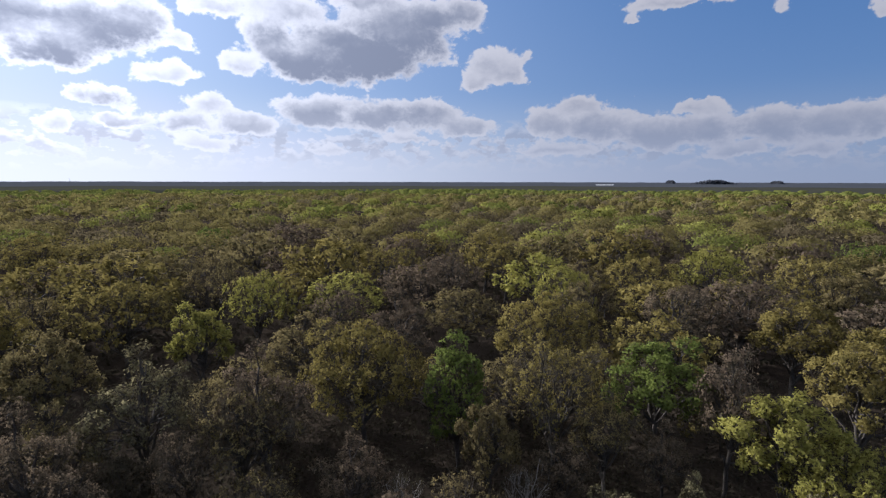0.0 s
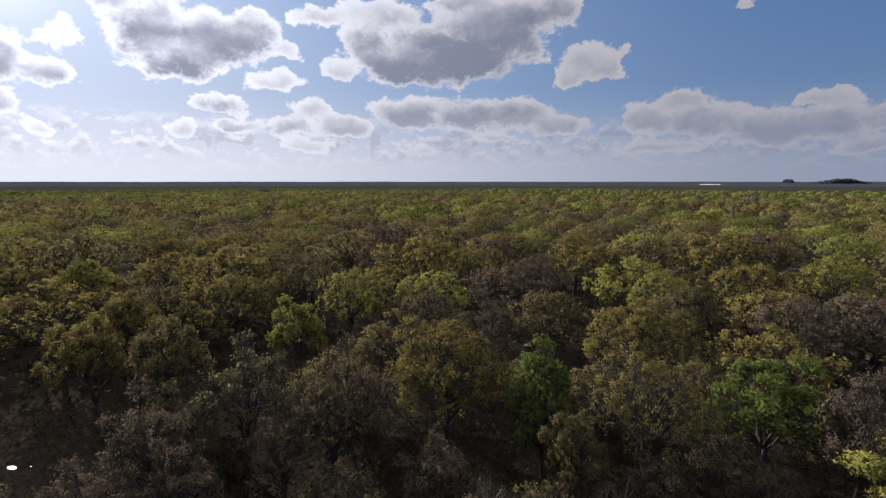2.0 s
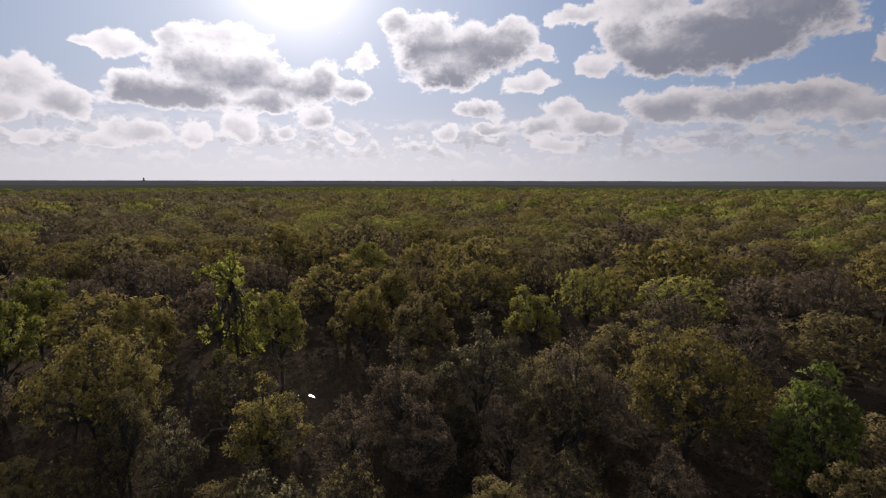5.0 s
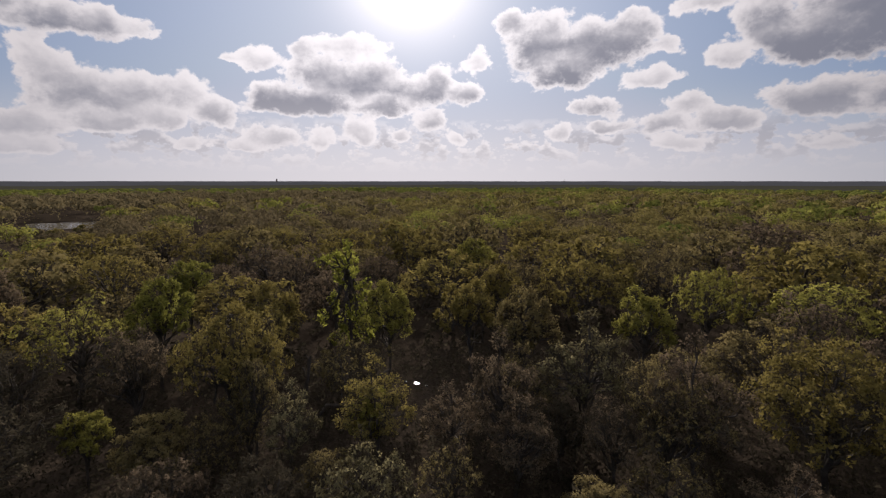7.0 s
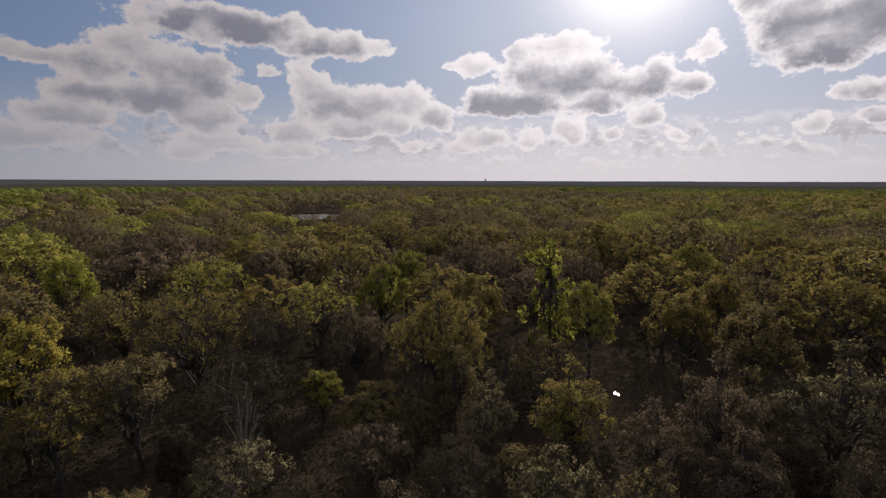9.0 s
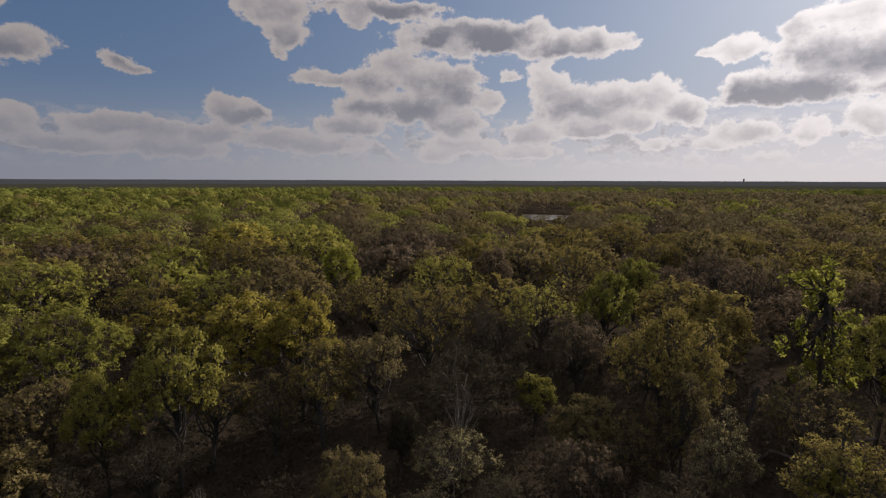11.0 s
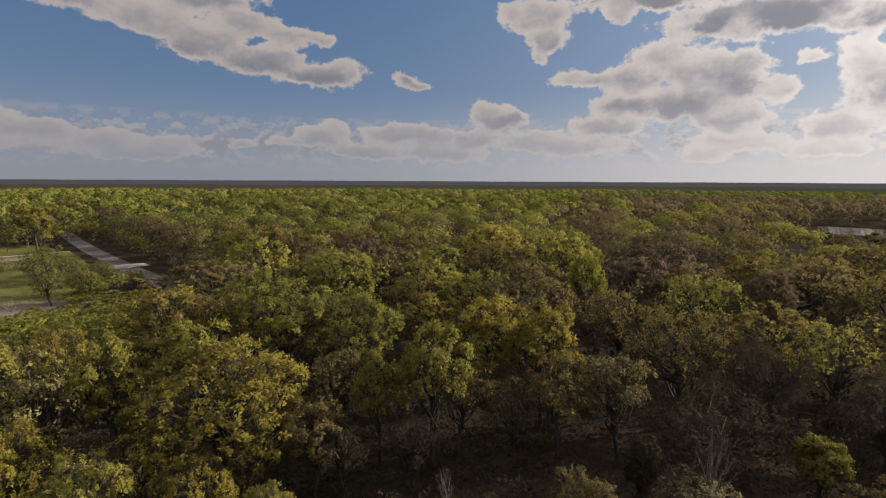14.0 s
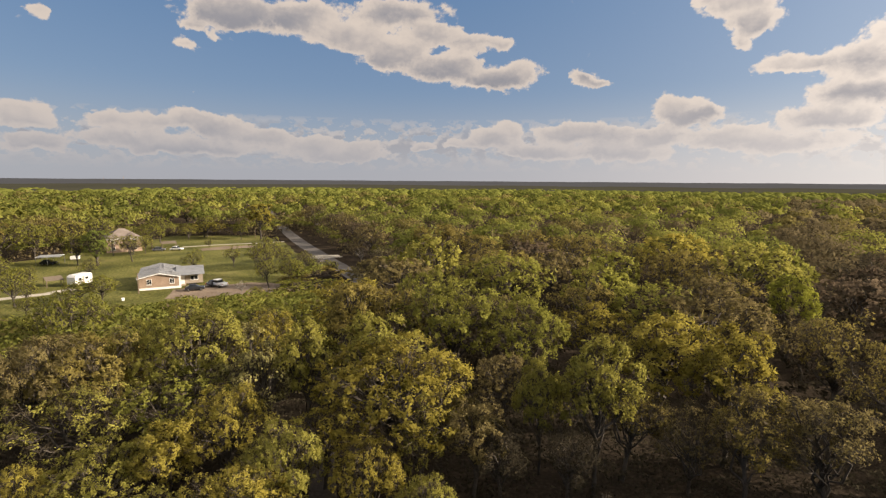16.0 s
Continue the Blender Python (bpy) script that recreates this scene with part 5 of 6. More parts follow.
LANE_DIRT = surface("packed_lane", (0.050, 0.042, 0.036), (0.110, 0.095, 0.082), 4.0, bump=0.3, big=0.3)
ribbon("lane", LANE, 2.4, 0.07, LANE_DIRT, "narrow worn lane under the trees", "lane", 0.5)
ribbon("driveway", [(-22, -217.5), (-34, -218), (-50, -215.5), (-61, -215)], 1.9, 0.09, GRAVEL, "pale gravel driveway through the grass", "driveway", 0.3)
ribbon("driveway", [(34, -141), (22, -142.3), (14, -143.5), (9, -147)], 2.6, 0.09, GRAVEL, "pale gravel track beside the trailer", "driveway", 0.5)
sheet("gravel_apron", [(-54, -170), (-55, -164), (-60, -161), (-66, -162), (-66, -167), (-60, -169)], 0.10, GRAVEL, "pale sandy apron beside the road", "gravel apron", wobble=1.2)
for px, py, pr in POOLS:
    sheet("creek_water", [(px + pr * math.cos(k * 0.7) * (1.5 + 0.3 * math.sin(k * 2.1)), py + pr * math.sin(k * 0.7) * (0.8 + 0.2 * math.cos(k * 1.7))) for k in range(9)], 0.04, WATER,
          "still dark water of a creek glinting between the trees", "creek")
sheet("pond_water", POND, 0.05, POND_WATER, "pale pond among the trees", "pond", wobble=3.0)


# ---- buildings ----
def box(bm, x0, y0, z0, x1, y1, z1, bevel=0.0):
    vs = [bm.verts.new(p) for p in ((x0, y0, z0), (x1, y0, z0), (x1, y1, z0), (x0, y1, z0), (x0, y0, z1), (x1, y0, z1), (x1, y1, z1), (x0, y1, z1))]
    fs = [bm.faces.new([vs[i] for i in q]) for q in ((3, 2, 1, 0), (4, 5, 6, 7), (0, 1, 5, 4), (1, 2, 6, 5), (2, 3, 7, 6), (3, 0, 4, 7))]
    if bevel:
        es = list({e for f in fs for e in f.edges})
        bmesh.ops.bevel(bm, geom=es, offset=bevel, segments=2, affect="EDGES", profile=0.6)
    return vs


def prism(bm, outline, y0, y1):
    """An outline in x and z, drawn out from y0 to y1."""
    a = [bm.verts.new((x, y0, z)) for x, z in outline]
    b = [bm.verts.new((x, y1, z)) for x, z in outline]
    n = len(outline)
    bm.faces.new(a)
    bm.faces.new(b[::-1])
    for i in range(n):
        bm.faces.new((a[i], b[i], b[(i + 1) % n], a[(i + 1) % n]))
    bmesh.ops.recalc_face_normals(bm, faces=bm.faces[:])


def part(name, bm, mat, parent, label=""):
    me = bpy.data.meshes.new(name)
    bm.to_mesh(me)
    bm.free()
    me.materials.append(mat)
    ob = new(name, me)
    ob.parent = parent
    if label:
        ob["label"] = label
    return ob


def boxes(*dims, bevel=0.0):
    bm = bmesh.new()
    for d in dims:
        box(bm, *d, bevel=bevel)
    return bm


def root(name, m, label, category, group=""):
    ob = new(name)
    ob.matrix_world = m
    return tagged(ob, label, category, group)


BRICK = surface("tan_brick", (0.250, 0.175, 0.125), (0.370, 0.275, 0.205), 9.0, bump=0.3, big=0.5)
SIDING = surface("cream_siding", (0.270, 0.220, 0.170), (0.380, 0.320, 0.260), 4.0, bump=0.15)
WHITE = surface("weathered_white_paint", (0.60, 0.59, 0.56), (0.80, 0.79, 0.76), 3.0, rough=0.5, bump=0.05)
TIN = surface("galvanised_roof", (0.20, 0.205, 0.21), (0.31, 0.315, 0.32), 1.2, rough=0.5, metal=0.3, bump=0.1, big=0.3)
SHINGLE = surface("brown_shingles", (0.145, 0.118, 0.100), (0.240, 0.200, 0.170), 7.0, bump=0.4)
PANE = surface("dark_glass", (0.012, 0.014, 0.016), (0.025, 0.028, 0.030), 2.0, rough=0.08, bump=0.0)
RUBBER = surface("black_rubber", (0.010, 0.010, 0.010), (0.022, 0.022, 0.022), 20.0, rough=0.8)
STEEL = surface("grey_steel", (0.26, 0.26, 0.27), (0.40, 0.40, 0.41), 10.0, rough=0.4, metal=0.8, bump=0.05)
BLACK_PAINT = surface("dark_car_paint", (0.016, 0.017, 0.020), (0.030, 0.031, 0.036), 3.0, rough=0.25, bump=0.0)
GREY_PAINT = surface("grey_car_paint", (0.070, 0.072, 0.078), (0.110, 0.112, 0.120), 3.0, rough=0.3, bump=0.0)
WHITE_PAINT = surface("white_car_paint", (0.70, 0.70, 0.69), (0.80, 0.80, 0.79), 3.0, rough=0.25, bump=0.0)
WOOD = surface("weathered_wood", (0.130, 0.095, 0.066), (0.250, 0.195, 0.145), 8.0, bump=0.4)
TARP = surface("brown_tarp", (0.110, 0.085, 0.062), (0.200, 0.160, 0.120), 2.5, rough=0.7)
LAMP_RED = surface("red_lens", (0.30, 0.010, 0.008), (0.42, 0.016, 0.012), 9.0, rough=0.2, bump=0.0)


def window(parent, x, z, w, h, y, flip=1):
    """A window on a wall that faces -y in the thing's own space: frame, sill, pane."""
    o = 0.05 * flip
    f = part("window", boxes((x - w / 2 - .08, y - o, z - .08, x + w / 2 + .08, y + .02, z), (x - w / 2 - .08, y - o, z + h, x + w / 2 + .08, y + .02, z + h + .08),
                             (x - w / 2 - .08, y - o, z, x - w / 2, y + .02, z + h), (x + w / 2, y - o, z, x + w / 2 + .08, y + .02, z + h),
                             (x - .025, y - o * 0.8, z, x + .025, y + .02, z + h)), WHITE, parent, "white window frame")
    part("pane", boxes((x - w / 2, y - .012, z, x + w / 2, y + .01, z + h)), PANE, f, "dark glass pane")
    part("sill", boxes((x - w / 2 - .12, y - .11, z - .13, x + w / 2 + .12, y + .02, z - .08)), WHITE, f)


def gable_roof(bm, x0, x1, y0, y1, eave, rise, over=0.35, thick=0.14):
    """Two slopes whose ridge runs along y."""
    xm = (x0 + x1) / 2
    k = rise / (xm - x0)
    prism(bm, [(x0 - over, eave - over * k), (xm, eave + rise), (x1 + over, eave - over * k), (x1 + over, eave - over * k + thick), (xm, eave + rise + thick * 1.15), (x0 - over, eave - over * k + thick)], y0 - over, y1 + over)


def low_house():
    """The tan brick house with a tin roof: its front looks along -y in its own space."""
    h = root("low_house", pose(-4.2, -136.2, 0.02, 0, 0, 174.0), "low tan brick house with a pale tin gable roof", "house")
    W, D, E, R = 8.4, 15.0, 3.1, 0.95
    bm = bmesh.new()
    prism(bm, [(0, 0.55), (W, 0.55), (W, E), (W / 2, E + R), (0, E)], 0, D)
    part("wall", bm, BRICK, h, "tan brick wall")
    part("skirting", boxes((-0.03, -0.04, 0, W + 0.03, D, 0.55)), WHITE, h, "white skirting at the foot of the wall")
    bm = bmesh.new()
    gable_roof(bm, 0, W, 0, D, E, R, 0.45)
    part("roof", bm, TIN, h, "pale ribbed tin roof")
    for i in range(25):
        y = -0.4 + i * 0.65
        bm = bmesh.new()
        for s in (-1, 1):
            x0, x1 = W / 2, W / 2 + s * (W / 2 + 0.42)
            z0, z1 = E + R + 0.165, E - 0.42 * R / (W / 2) + 0.145
            vs = [bm.verts.new(p) for p in ((x0, y, z0), (x1, y, z1), (x1, y + .06, z1), (x0, y + .06, z0), (x0, y, z0 + .05), (x1, y, z1 + .05), (x1, y + .06, z1 + .05), (x0, y + .06, z0 + .05))]
            for q in ((0, 1, 5, 4), (3, 7, 6, 2), (4, 5, 6, 7), (1, 2, 6, 5)):
                bm.faces.new([vs[j] for j in q])
        part("roof_seam", bm, TIN, h)
    bm = bmesh.new()
    prism(bm, [(-0.45, E - 0.12), (W / 2, E + R - 0.02), (W + 0.45, E - 0.12), (W + 0.45, E - 0.32), (W / 2, E + R - 0.22), (-0.45, E - 0.32)], -0.50, -0.44)
    part("fascia", bm, WHITE, h, "white board under the gable edge")
    window(h, 2.1, 1.35, 0.9, 1.15, -0.01)
    window(h, 6.9, 1.35, 0.9, 1.15, -0.01)
    # wing, set back
    bm = bmesh.new()
    prism(bm, [(W + 0.02, 0.3), (W + 5.4, 0.3), (W + 5.4, 2.9), (W + 0.02, 2.9)], 3.4, 13.0)
    part("wing_wall", bm, SIDING, h, "tan siding wall of the wing")
    bm = bmesh.new()
    prism(bm, [(1.6, 2.74), (8.0, 4.0), (13.4, 2.9), (13.4, 3.04), (8.0, 4.14), (1.6, 2.88)], W - 0.6, W + 5.8)
    for v in bm.verts:
        v.co.x, v.co.y = v.co.y, v.co.x
    bmesh.ops.recalc_face_normals(bm, faces=bm.faces[:])
    part("wing_roof", bm, TIN, h, "pale tin roof of the wing")
    door = part("door", boxes((W + 0.35, 3.32, 0.3, W + 1.25, 3.39, 2.35)), WHITE, h, "white entrance door")
    part("door_handle", boxes((W + 1.12, 3.26, 1.25, W + 1.2, 3.33, 1.31)), STEEL, door)
    part("porch_post", boxes((W - 0.02, -0.02, 0, W + 0.42, 0.3, E - 0.2)), WHITE, h, "broad white porch post")
    part("porch_step", boxes((W + 0.2, 2.5, 0, W + 1.5, 3.38, 0.28)), SIDING, h, "porch step")
    window(h, W + 3.4, 1.2, 1.6, 1.0, 3.39)
    part("chimney", boxes((W / 2 + 0.5, 6.4, E + R - 0.3, W / 2 + 0.9, 6.8, E + R + 1.2)), STEEL, h, "roof vent pipe")
    for x, y in ((2.0, 4.0), (6.6, 2.0)):
        part("roof_vent", boxes((x, y, E + R * min(x, W - x) / (W / 2) + 0.1, x + 0.3, y + 0.3, E + R * min(x, W - x) / (W / 2) + 0.5)), STEEL, h)
    return h


def brick_house():
    h = root("brick_house", pose(2.4, -212.5, 0.02, 0, 0, 186.0), "tan brick house with a brown hipped shingle roof", "house")
    W, D, E, R = 11.0, 10.5, 5.0, 3.3
    part("wall", boxes((0, 0, 0, W, D, E)), BRICK, h, "tan brick wall")
    bm = bmesh.new()
    o = 0.5
    b = [bm.verts.new(p) for p in ((-o, -o, E), (W + o, -o, E), (W + o, D + o, E), (-o, D + o, E))]
    t = [bm.verts.new(p) for p in ((W * 0.42, D / 2, E + R), (W * 0.58, D / 2, E + R))]
    for q in ((b[0], b[1], t[1], t[0]), (b[1], b[2], t[1]), (b[2], b[3], t[0], t[1]), (b[3], b[0], t[0]), (b[3], b[2], b[1], b[0])):
        bm.faces.new(q)
    part("roof", bm, SHINGLE, h, "brown hipped shingle roof")
    part("fascia", boxes((-o, -o - .03, E - .2, W + o, -o, E), (-o, D + o, E - .2, W + o, D + o + .03, E), (W + o, -o, E - .2, W + o + .03, D + o, E), (-o - .03, -o, E - .2, -o, D + o, E)), WHITE, h)
    for x in (2.0, 8.8):
        for z in (0.9, 3.2):
            window(h, x, z, 1.1, 1.25, -0.01)
    part("door", boxes((5.0, -0.06, 0, 6.0, 0.0, 2.1)), WOOD, h, "wooden front door")
    bm = bmesh.new()
    prism(bm, [(W * 0.62, E + 0.3), (W * 0.62, E + 1.3), (W * 0.72, E + 1.9), (W * 0.82, E + 1.3), (W * 0.82, E + 0.3)], 0.3, 2.6)
    part("dormer", bm, SHINGLE, h, "small dormer on the roof")
    return h


def carport():
    h = root("carport", pose(20.4, -191.6, 0.02, 0, 0, 168.0), "open carport with a flat white metal roof", "carport")
    part("roof", boxes((0, 0, 2.5, 6.2, 5.5, 2.68), bevel=0.04), WHITE, h, "flat white metal roof")
    for x in (0.15, 3.0, 5.95):
        for y in (0.15, 5.25):
            part("post", boxes((x, y, 0, x + 0.1, y + 0.1, 2.5)), STEEL, h)
    return h


def travel_trailer():
    h = root("travel_trailer", pose(8.6, -148.9, 0.02, 0, 0, 228.0), "white travel trailer parked at the edge of the trees", "travel trailer")
    bm = bmesh.new()
    prism(bm, [(0, 0.6), (0.25, 0.5), (4.7, 0.5), (5.0, 0.8), (5.0, 2.5), (4.7, 2.9), (0.4, 2.9), (0, 2.4)], 0, 2.3)
    part("body", bm, WHITE, h, "white ribbed body")
    for x in (0.9, 2.9):
        part("window", boxes((x, -0.03, 1.5, x + 0.9, 0.0, 2.1)), PANE, h, "dark window")
    part("door", boxes((2.05, -0.03, 0.7, 2.65, 0.0, 2.4)), SIDING, h)
    for x in (1.9, 2.9):
        wheel(h, x, 0.12, 0.33, 0.2)
        wheel(h, x, 2.18, 0.33, 0.2)
    part("drawbar", boxes((5.0, 1.05, 0.45, 6.0, 1.25, 0.57)), STEEL, h)
    part("stand", boxes((5.85, 1.1, 0.0, 5.95, 1.2, 0.45)), STEEL, h)
    return h


def wheel(parent, x, y, r, w):
    bm = bmesh.new()
    bmesh.ops.create_cone(bm, cap_ends=True, segments=18, radius1=r, radius2=r, depth=w, matrix=Matrix.Translation((x, y, r)) @ Matrix.Rotation(radians(90), 4, "X"))
    bmesh.ops.bevel(bm, geom=[e for e in bm.edges if len(e.link_faces) == 2 and e.calc_face_angle(0) > 1.2], offset=w * 0.18, segments=2, affect="EDGES")
    wh = part("wheel", bm, RUBBER, parent, "black tyre")
    bm = bmesh.new()
    bmesh.ops.create_cone(bm, cap_ends=True, segments=14, radius1=r * 0.6, radius2=r * 0.5, depth=w * 1.06, matrix=Matrix.Translation((x, y, r)) @ Matrix.Rotation(radians(90), 4, "X"))
    part("rim", bm, STEEL, wh, "steel rim")


def vehicle(name, m, label, category, profile, glass, paint, length, width, wheels, bed=None):
    """A car or pickup: its length runs along x; profile and glass are outlines in x and z."""
    h = root(name, m, label, category)
    bm = bmesh.new()
    prism(bm, profile, -width / 2, width / 2)
    bmesh.ops.bevel(bm, geom=bm.edges[:], offset=0.06, segments=2, affect="EDGES", profile=0.6)
    part("body", bm, paint, h)
    bm = bmesh.new()
    prism(bm, glass, -width / 2 + 0.1, width / 2 - 0.1)
    for v in bm.verts:
        if v.co.z > max(z for _, z in glass) - 0.1:
            v.co.y *= 0.86
    cab = part("cab_glass", bm, PANE, h, "dark windows")
    xs = [x for x, z in glass if z > max(q for _, q in glass) - 0.1]
    top = max(z for _, z in glass)
    part("roof", boxes((min(xs), -width / 2 * 0.84, top - 0.01, max(xs), width / 2 * 0.84, top + 0.07), bevel=0.03), paint, h)
    for x in wheels:
        for y in (-width / 2 + 0.05, width / 2 - 0.05):
            wheel(h, x, y, 0.34, 0.22)
    for y in (-width / 2 + 0.1, width / 2 - 0.35):
        part("tail_light", boxes((-0.03, y, 0.75, 0.03, y + 0.25, 0.95)), LAMP_RED, h, "red tail light")
        part("headlight", boxes((length - 0.04, y, 0.68, length + 0.02, y + 0.25, 0.84)), WHITE, h, "headlight")
    part("bumper", boxes((-0.08, -width / 2 + 0.1, 0.4, 0.05, width / 2 - 0.1, 0.56), bevel=0.02), STEEL, h)
    if bed:
        part("bed", boxes((bed[0], -width / 2 + 0.14, 0.97, bed[1], width / 2 - 0.14, 1.02)), RUBBER, h, "dark load bed")
    return h


CAR = [(0, 0.35), (4.3, 0.32), (4.35, 0.7), (4.1, 0.82), (3.1, 0.95), (0.5, 0.98), (0, 0.9)]
CAR_GLASS = [(0.35, 0.95), (0.95, 1.42), (2.35, 1.44), (3.2, 0.92)]
PICKUP = [(0, 0.5), (5.5, 0.45), (5.55, 0.95), (5.3, 1.08), (4.2, 1.12), (0, 1.1)]
PICKUP_GLASS = [(1.75, 1.08), (1.85, 1.72), (3.4, 1.76), (4.15, 1.1)]

low_house()
brick_house()
carport()
travel_trailer()
vehicle("pickup_truck", pose(-22.0, -129.6, 0.06, 0, 0, -62), "white pickup truck parked on the dirt lot", "pickup truck", PICKUP, PICKUP_GLASS, WHITE_PAINT, 5.5, 1.95, (1.1, 4.4), (0.1, 1.7))
vehicle("car", pose(-13.2, -130.4, 0.06, 0, 0, 172), "dark sedan parked beside the low house", "car", CAR, CAR_GLASS, BLACK_PAINT, 4.3, 1.75, (0.8, 3.45))
vehicle("car", pose(-18.4, -132.2, 0.06, 0, 0, 205), "small dark car on the dirt lot", "car", CAR, CAR_GLASS, BLACK_PAINT, 4.3, 1.7, (0.8, 3.45))
vehicle("car", pose(-17.5, -209.8, 0.06, 0, 0, 150), "white car parked near the brick house", "car", CAR, CAR_GLASS, WHITE_PAINT, 4.3, 1.75, (0.8, 3.45))
vehicle("car", pose(-11.5, -210.5, 0.06, 0, 0, 165), "grey car parked near the brick house", "car", CAR, CAR_GLASS, GREY_PAINT, 4.3, 1.75, (0.8, 3.45))
vehicle("car", pose(19.4, -193.9, 0.06, 0, 0, 168), "dark car under the carport roof", "car", CAR, CAR_GLASS, BLACK_PAINT, 4.3, 1.75, (0.8, 3.45))


def lean_to(m, w, d, h, label):
    r = root("lean_to", m, label, "shelter")
    bm = bmesh.new()
    vs = [bm.verts.new(p) for p in ((0, 0, h), (w, 0, h), (w, d, h + 0.6), (0, d, h + 0.6), (0, 0, h + .08), (w, 0, h + .08), (w, d, h + .68), (0, d, h + .68))]
    for q in ((3, 2, 1, 0), (4, 5, 6, 7), (0, 1, 5, 4), (1, 2, 6, 5), (2, 3, 7, 6), (3, 0, 4, 7)):
        bm.faces.new([vs[i] for i in q])
    part("roof", bm, TARP, r, "brown sloping roof")
    for x in (0.05, w - 0.17):
        part("post", boxes((x, 0.05, 0, x + 0.12, 0.17, h)), WOOD, r)
        part("post", boxes((x, d - 0.17, 0, x + 0.12, d - 0.05, h + 0.55)), WOOD, r)
    return r


lean_to(pose(14.4, -150.9, 0.02, 0, 0, 195), 3.6, 3.2, 1.7, "brown lean-to shelter beside the trailer")
lean_to(pose(-15.0, -214.2, 0.02, 0, 0, 180), 5.0, 3.6, 2.0, "dark awning over the parked cars")


def storage_box(x, y, turn, w, d, h, label):
    r = root("storage_box", pose(x, y, 0.03, 0, 0, turn), label, "storage box")
    part("body", boxes((0, 0, 0.12, w, d, h), bevel=0.05), WHITE, r)
    part("lid", boxes((-0.05, -0.05, h, w + 0.05, d + 0.05, h + 0.12), bevel=0.03), WHITE, r)
    for sx in (0.1, w - 0.3):
        part("runner", boxes((sx, 0.1, 0, sx + 0.2, d - 0.1, 0.12)), WOOD, r)
    return r


storage_box(12.4, -201.0, 170, 2.4, 1.5, 1.0, "white storage box on the grass")
storage_box(-0.9, -126.8, 12, 0.55, 0.5, 0.6, "small white bin at the edge of the trees")


def utility_pole(x, y, h, arm, label):
    r = root("utility_pole", pose(x, y, float(ground_z(x, y)) - 0.1), label, "utility pole", "poles")
    bm = bmesh.new()
    bmesh.ops.create_cone(bm, cap_ends=True, segments=10, radius1=0.15, radius2=0.10, depth=h, matrix=Matrix.Translation((0, 0, h / 2)))
    part("shaft", bm, WOOD, r)
    if arm:
        part("crossarm", boxes((-1.1, -0.06, h - 0.7, 1.1, 0.06, h - 0.56)), WOOD, r)
        for sx in (-1.0, 0.0, 1.0):
            bm = bmesh.new()
            bmesh.ops.create_cone(bm, cap_ends=True, segments=8, radius1=0.06, radius2=0.03, depth=0.2, matrix=Matrix.Translation((sx, 0, h - 0.46)))
            part("insulator", bm, STEEL, r, "pale insulator")
    return r


utility_pole(-3.9, -133.2, 5.0, False, "short brown wooden pole before the low house")
utility_pole(-94.5, -330, 10.0, True, "wooden utility pole beside the road")
utility_pole(-54.0, -236, 5.0, False, "short wooden post beside the road")


def fallen_trunk(a, b, r, label):
    ob_v, ob_f = [], []
    rng = np.random.default_rng(77)
    a, b = np.array(a), np.array(b)
    line = bent(a, b, 9, 0.02, rng)
    tube(line, np.linspace(r, r * 0.45, 9), 8, ob_v, ob_f)
    for k in (4, 6, 7):
        e = line[k] + np.array([rng.normal(0, 0.7), rng.normal(0, 0.7), 1.2])
        tube(bent(line[k], e, 4, 0.08, rng), np.linspace(r * 0.4, 0.03, 4), 5, ob_v, ob_f)
    return tagged(new("fallen_trunk", mesh_of("fallen_trunk", np.concatenate(ob_v), np.concatenate(ob_f), BARK, True)), label, "fallen tree")


fallen_trunk((-44.6, 18.4, -0.2), (-40.1, 27.4, 5.7), 0.24, "grey leaning dead trunk over the creek")
fallen_trunk((-44.4, 19.1, -0.2), (-43.9, 20.6, 7.6), 0.28, "dark crooked dead trunk beside the creek")

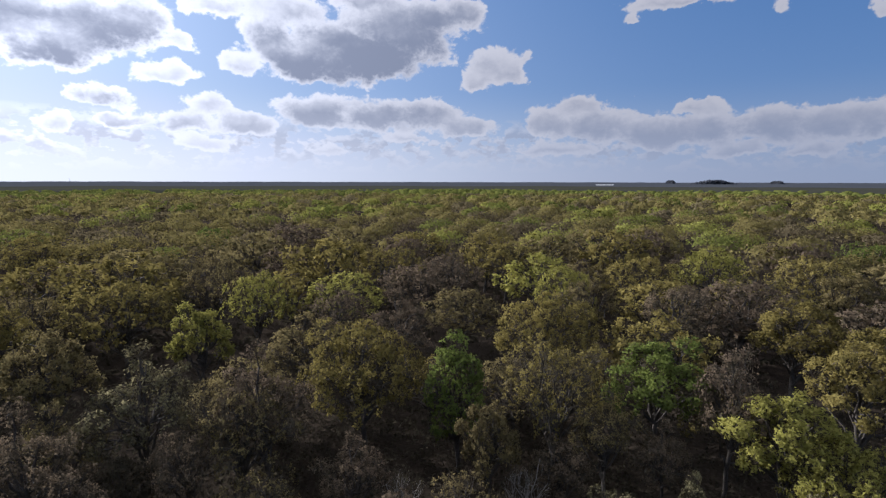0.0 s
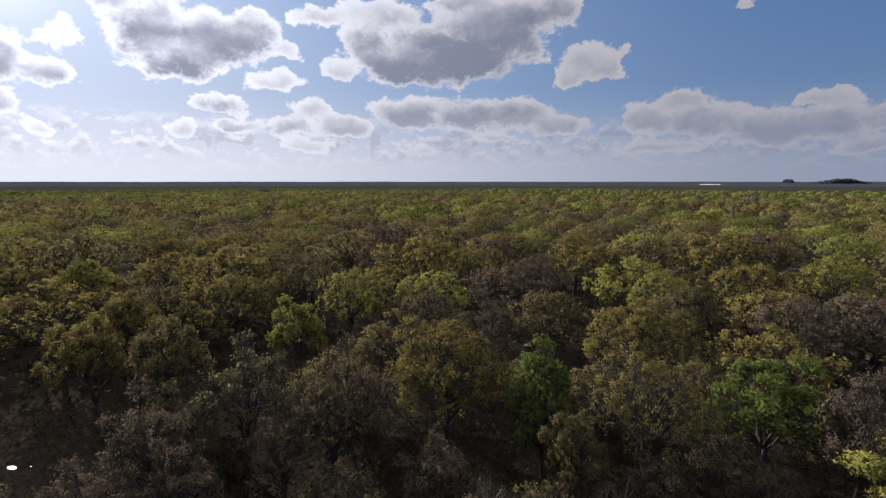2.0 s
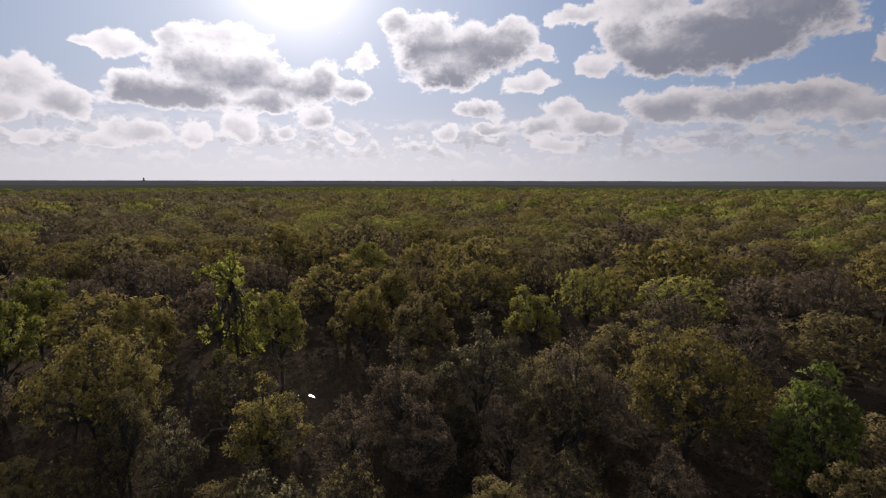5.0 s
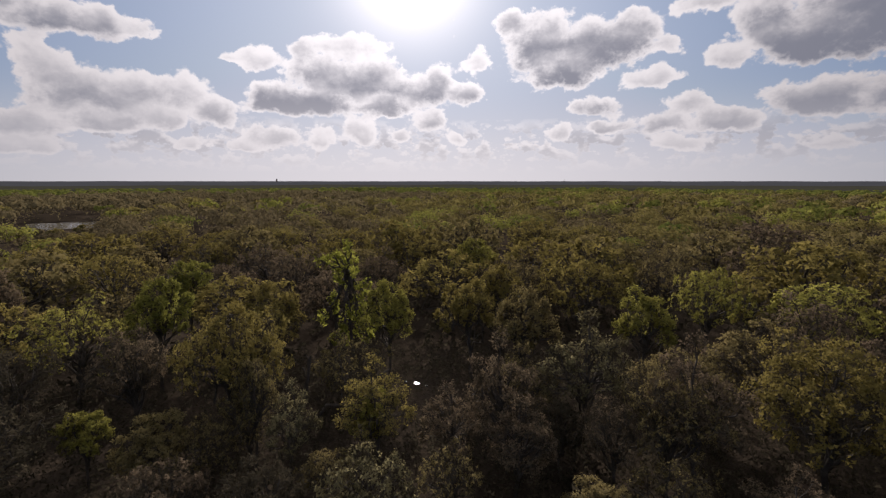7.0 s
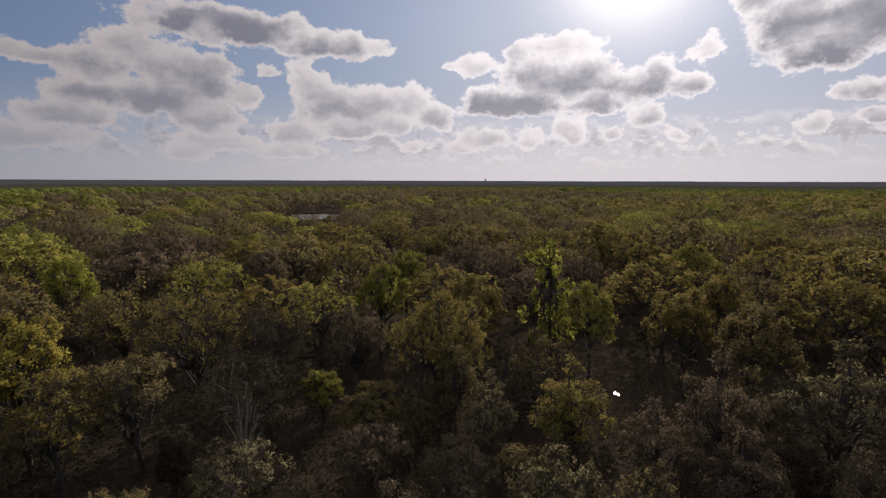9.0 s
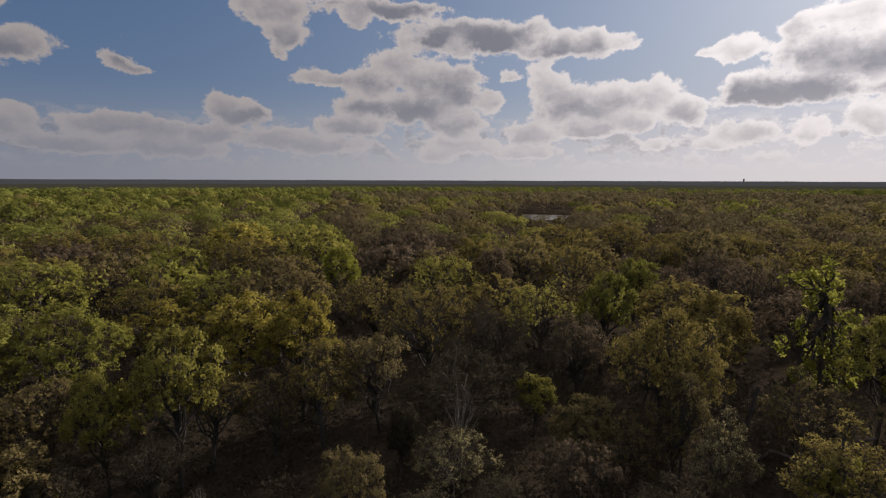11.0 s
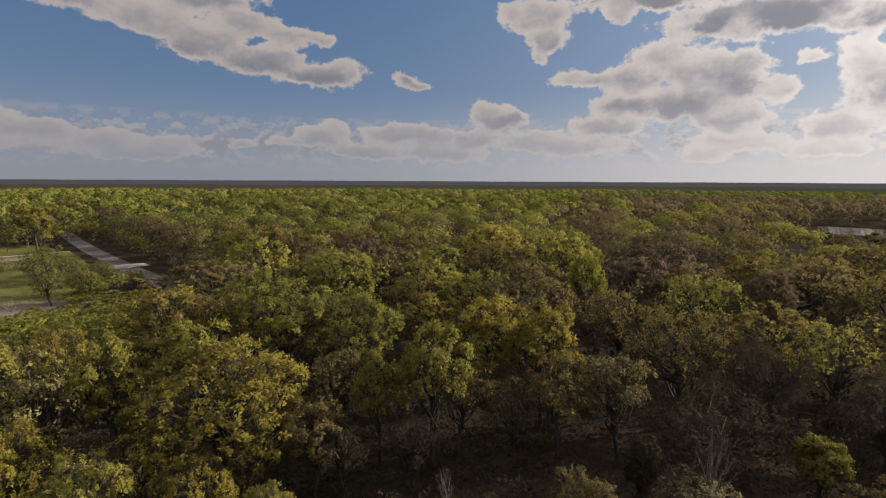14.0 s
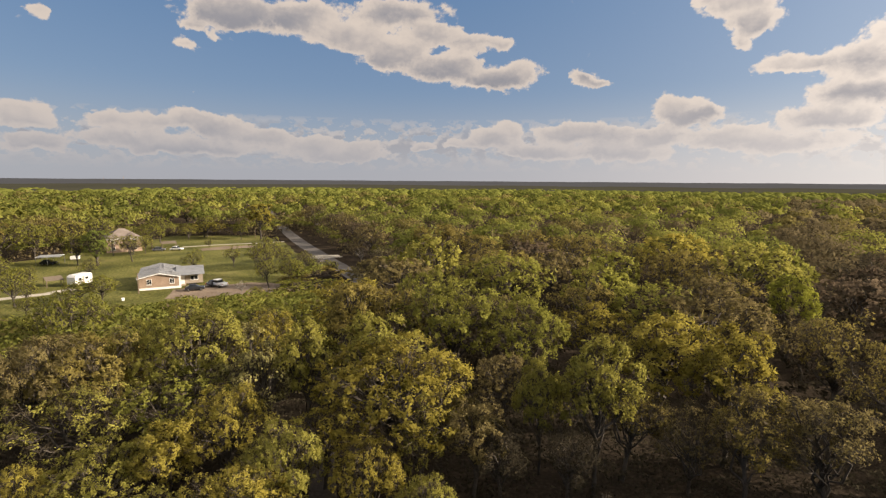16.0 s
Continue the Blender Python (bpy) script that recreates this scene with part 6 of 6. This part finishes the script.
# trees and bushes in and around the clearing
FREE_TREES = (
    (-22.0, -92.0, "half", "spring", 0.42, 1.0), (-14.0, -96.0, "half", "yellow", 0.34, 1.0), (-5.0, -94.0, "half", "spring", 0.38, 1.0), (4.0, -97.0, "half_open", "spring", 0.34, 1.0),
    (10.0, -92.0, "half", "spring", 0.38, 1.0), (-18.0, -104.0, "half_open", "oak", 0.28, 1.0), (-9.0, -107.0, "half", "spring", 0.26, 1.0), (1.0, -110.0, "half", "spring", 0.26, 1.0),
    (12.0, -106.0, "half", "spring", 0.3, 1.0), (20.0, -112.0, "half", "spring", 0.3, 1.0), (-25.0, -111.0, "half", "yellow", 0.28, 1.0), (-12.0, -114.0, "half_open", "oak", 0.22, 1.0),
    (7.0, -117.0, "half", "spring", 0.28, 1.0), (15.0, -121.0, "half", "spring", 0.32, 1.0), (24.0, -125.0, "half", "spring", 0.4, 1.0),
    (-39.0, -158.0, "half_open", "spring", 0.55, 1.1), (-30.0, -160.0, "half_open", "spring", 0.45, 1.2), (-44.0, -163.0, "half_open", "spring", 0.45, 1.0), (-36.0, -121.0, "half", "spring", 0.6, 1.0),
    (-48.0, -127.0, "half", "spring", 0.42, 1.0), (-50.0, -155.0, "half_open", "spring", 0.34, 1.0), (19.0, -166.0, "half_open", "spring", 0.3, 1.1), (6.0, -158.0, "half_open", "spring", 0.4, 1.2),
    (29.0, -178.0, "half", "spring", 0.6, 1.0), (-47.0, -232.0, "half", "spring", 0.6, 1.0), (-36.0, -250.0, "half", "spring", 0.8, 1.0), (-16.0, -236.0, "half", "spring", 0.9, 1.0),
    (9.8, -188.0, "half", "spring", 0.62, 1.25), (-4.5, -187.0, "half_open", "spring", 0.5, 1.4), (-27.5, -244.0, "half", "yellow", 0.75, 0.65),
    (-17.9, -152.0, "half_open", "spring", 0.48, 1.25), (-58.5, -240.0, "half", "yellow", 0.6, 1.2), (-37.5, -148.0, "half_open", "spring", 0.72, 1.1),
    (-33.0, -138.0, "half_open", "spring", 0.7, 1.15), (-42.5, -150.0, "half_open", "spring", 0.5, 1.1), (-46.0, -139.0, "half_open", "spring", 0.42, 1.05),
    (-38.0, -131.0, "half_open", "spring", 0.5, 1.15), (-31.0, -124.0, "half_open", "spring", 0.55, 1.2), (-46.0, -178.0, "half_open", "spring", 0.4, 1.1),
    (-49.0, -196.0, "half_open", "spring", 0.4, 1.1), (31.0, -150.0, "half", "spring", 0.8, 1.0), (29.0, -172.0, "half", "spring", 0.75, 1.0),
    (24.0, -158.0, "half_open", "spring", 0.6, 1.1), (0.5, -204.0, "half_open", "spring", 0.5, 1.3), (-9.0, -205.0, "half", "spring", 0.45, 1.2),
    (34.0, -193.0, "half", "spring", 0.8, 1.0), (-12.0, -222.0, "half", "spring", 0.7, 1.1), (-30.0, -206.0, "half_open", "spring", 0.28, 1.3),
    (18.0, -131.0, "half", "spring", 0.7, 1.0), (7.0, -127.0, "half", "spring", 0.48, 0.9), (3.0, -126.0, "half", "spring", 0.55, 0.9),
    (16.5, -134.5, "half_open", "spring", 0.42, 0.9), (22.0, -208.0, "half", "spring", 1.0, 1.0), (13.0, -219.0, "half", "yellow", 1.0, 1.0), (5.0, -229.0, "half", "spring", 1.0, 1.0),
)
for x, y, kind, leaf, s, tall in FREE_TREES:
    plant(x, y, kind, leaf, s, tall, LOOKS.get(leaf, ""))
for x, y, s in ((-50.5, -141.0, 0.45), (-66.5, -148.0, 0.5), (-24.0, -121.0, 0.35)):
    plant(x, y, "bare", "grey", s, 0.75, "dead bleached brushy tree without leaves")

for group in MASTERS.values():
    for ob in group:
        for o in (*ob.children_recursive, ob):
            bpy.data.objects.remove(o)


# ---- far off ----
def far_barn():
    a, d = radians(-17.8), 2400.0
    x, y = -d * math.sin(a), d * math.cos(a)
    z = float(ground_z(x, y))
    h = root("far_barn", pose(x, y, z, 0, 0, -17.8), "long white metal barn far off in the woods", "barn")
    part("wall", boxes((-38, 0, 0, 38, 24, 10)), WHITE, h)
    bm = bmesh.new()
    prism(bm, [(-0.5, 10), (24.5, 10), (12, 13.2)], -39, 39)
    for v in bm.verts:
        v.co.x, v.co.y = v.co.y, v.co.x
    bmesh.ops.recalc_face_normals(bm, faces=bm.faces[:])
    part("roof", bm, WHITE, h, "white metal roof")


def far_tower(az, d, h, w, label, name="tower"):
    a = radians(az)
    x, y = -d * math.sin(a), d * math.cos(a)
    r = root(name, pose(x, y, float(ground_z(x, y)), 0, 0, az), label, "tower", "towers on the horizon")
    bm = bmesh.new()
    bmesh.ops.create_cone(bm, cap_ends=True, segments=6, radius1=w, radius2=w * 0.55, depth=h, matrix=Matrix.Translation((0, 0, h / 2)))
    part("shaft", bm, WOOD, r)
    part("top", boxes((-w * 0.6, -w * 0.6, h - 1.5, w * 0.6, w * 0.6, h + 0.5), bevel=0.3), WOOD, r)


far_barn()
far_tower(68.35, 4200, 31, 9, "dark block of a far building on the skyline", "far_building")
far_tower(36.55, 4200, 29, 1.4, "thin dark mast on the horizon")
far_tower(178.8, 4200, 30, 1.4, "thin dark mast on the horizon")
far_tower(180.4, 4200, 28, 1.4, "thin dark mast on the horizon")
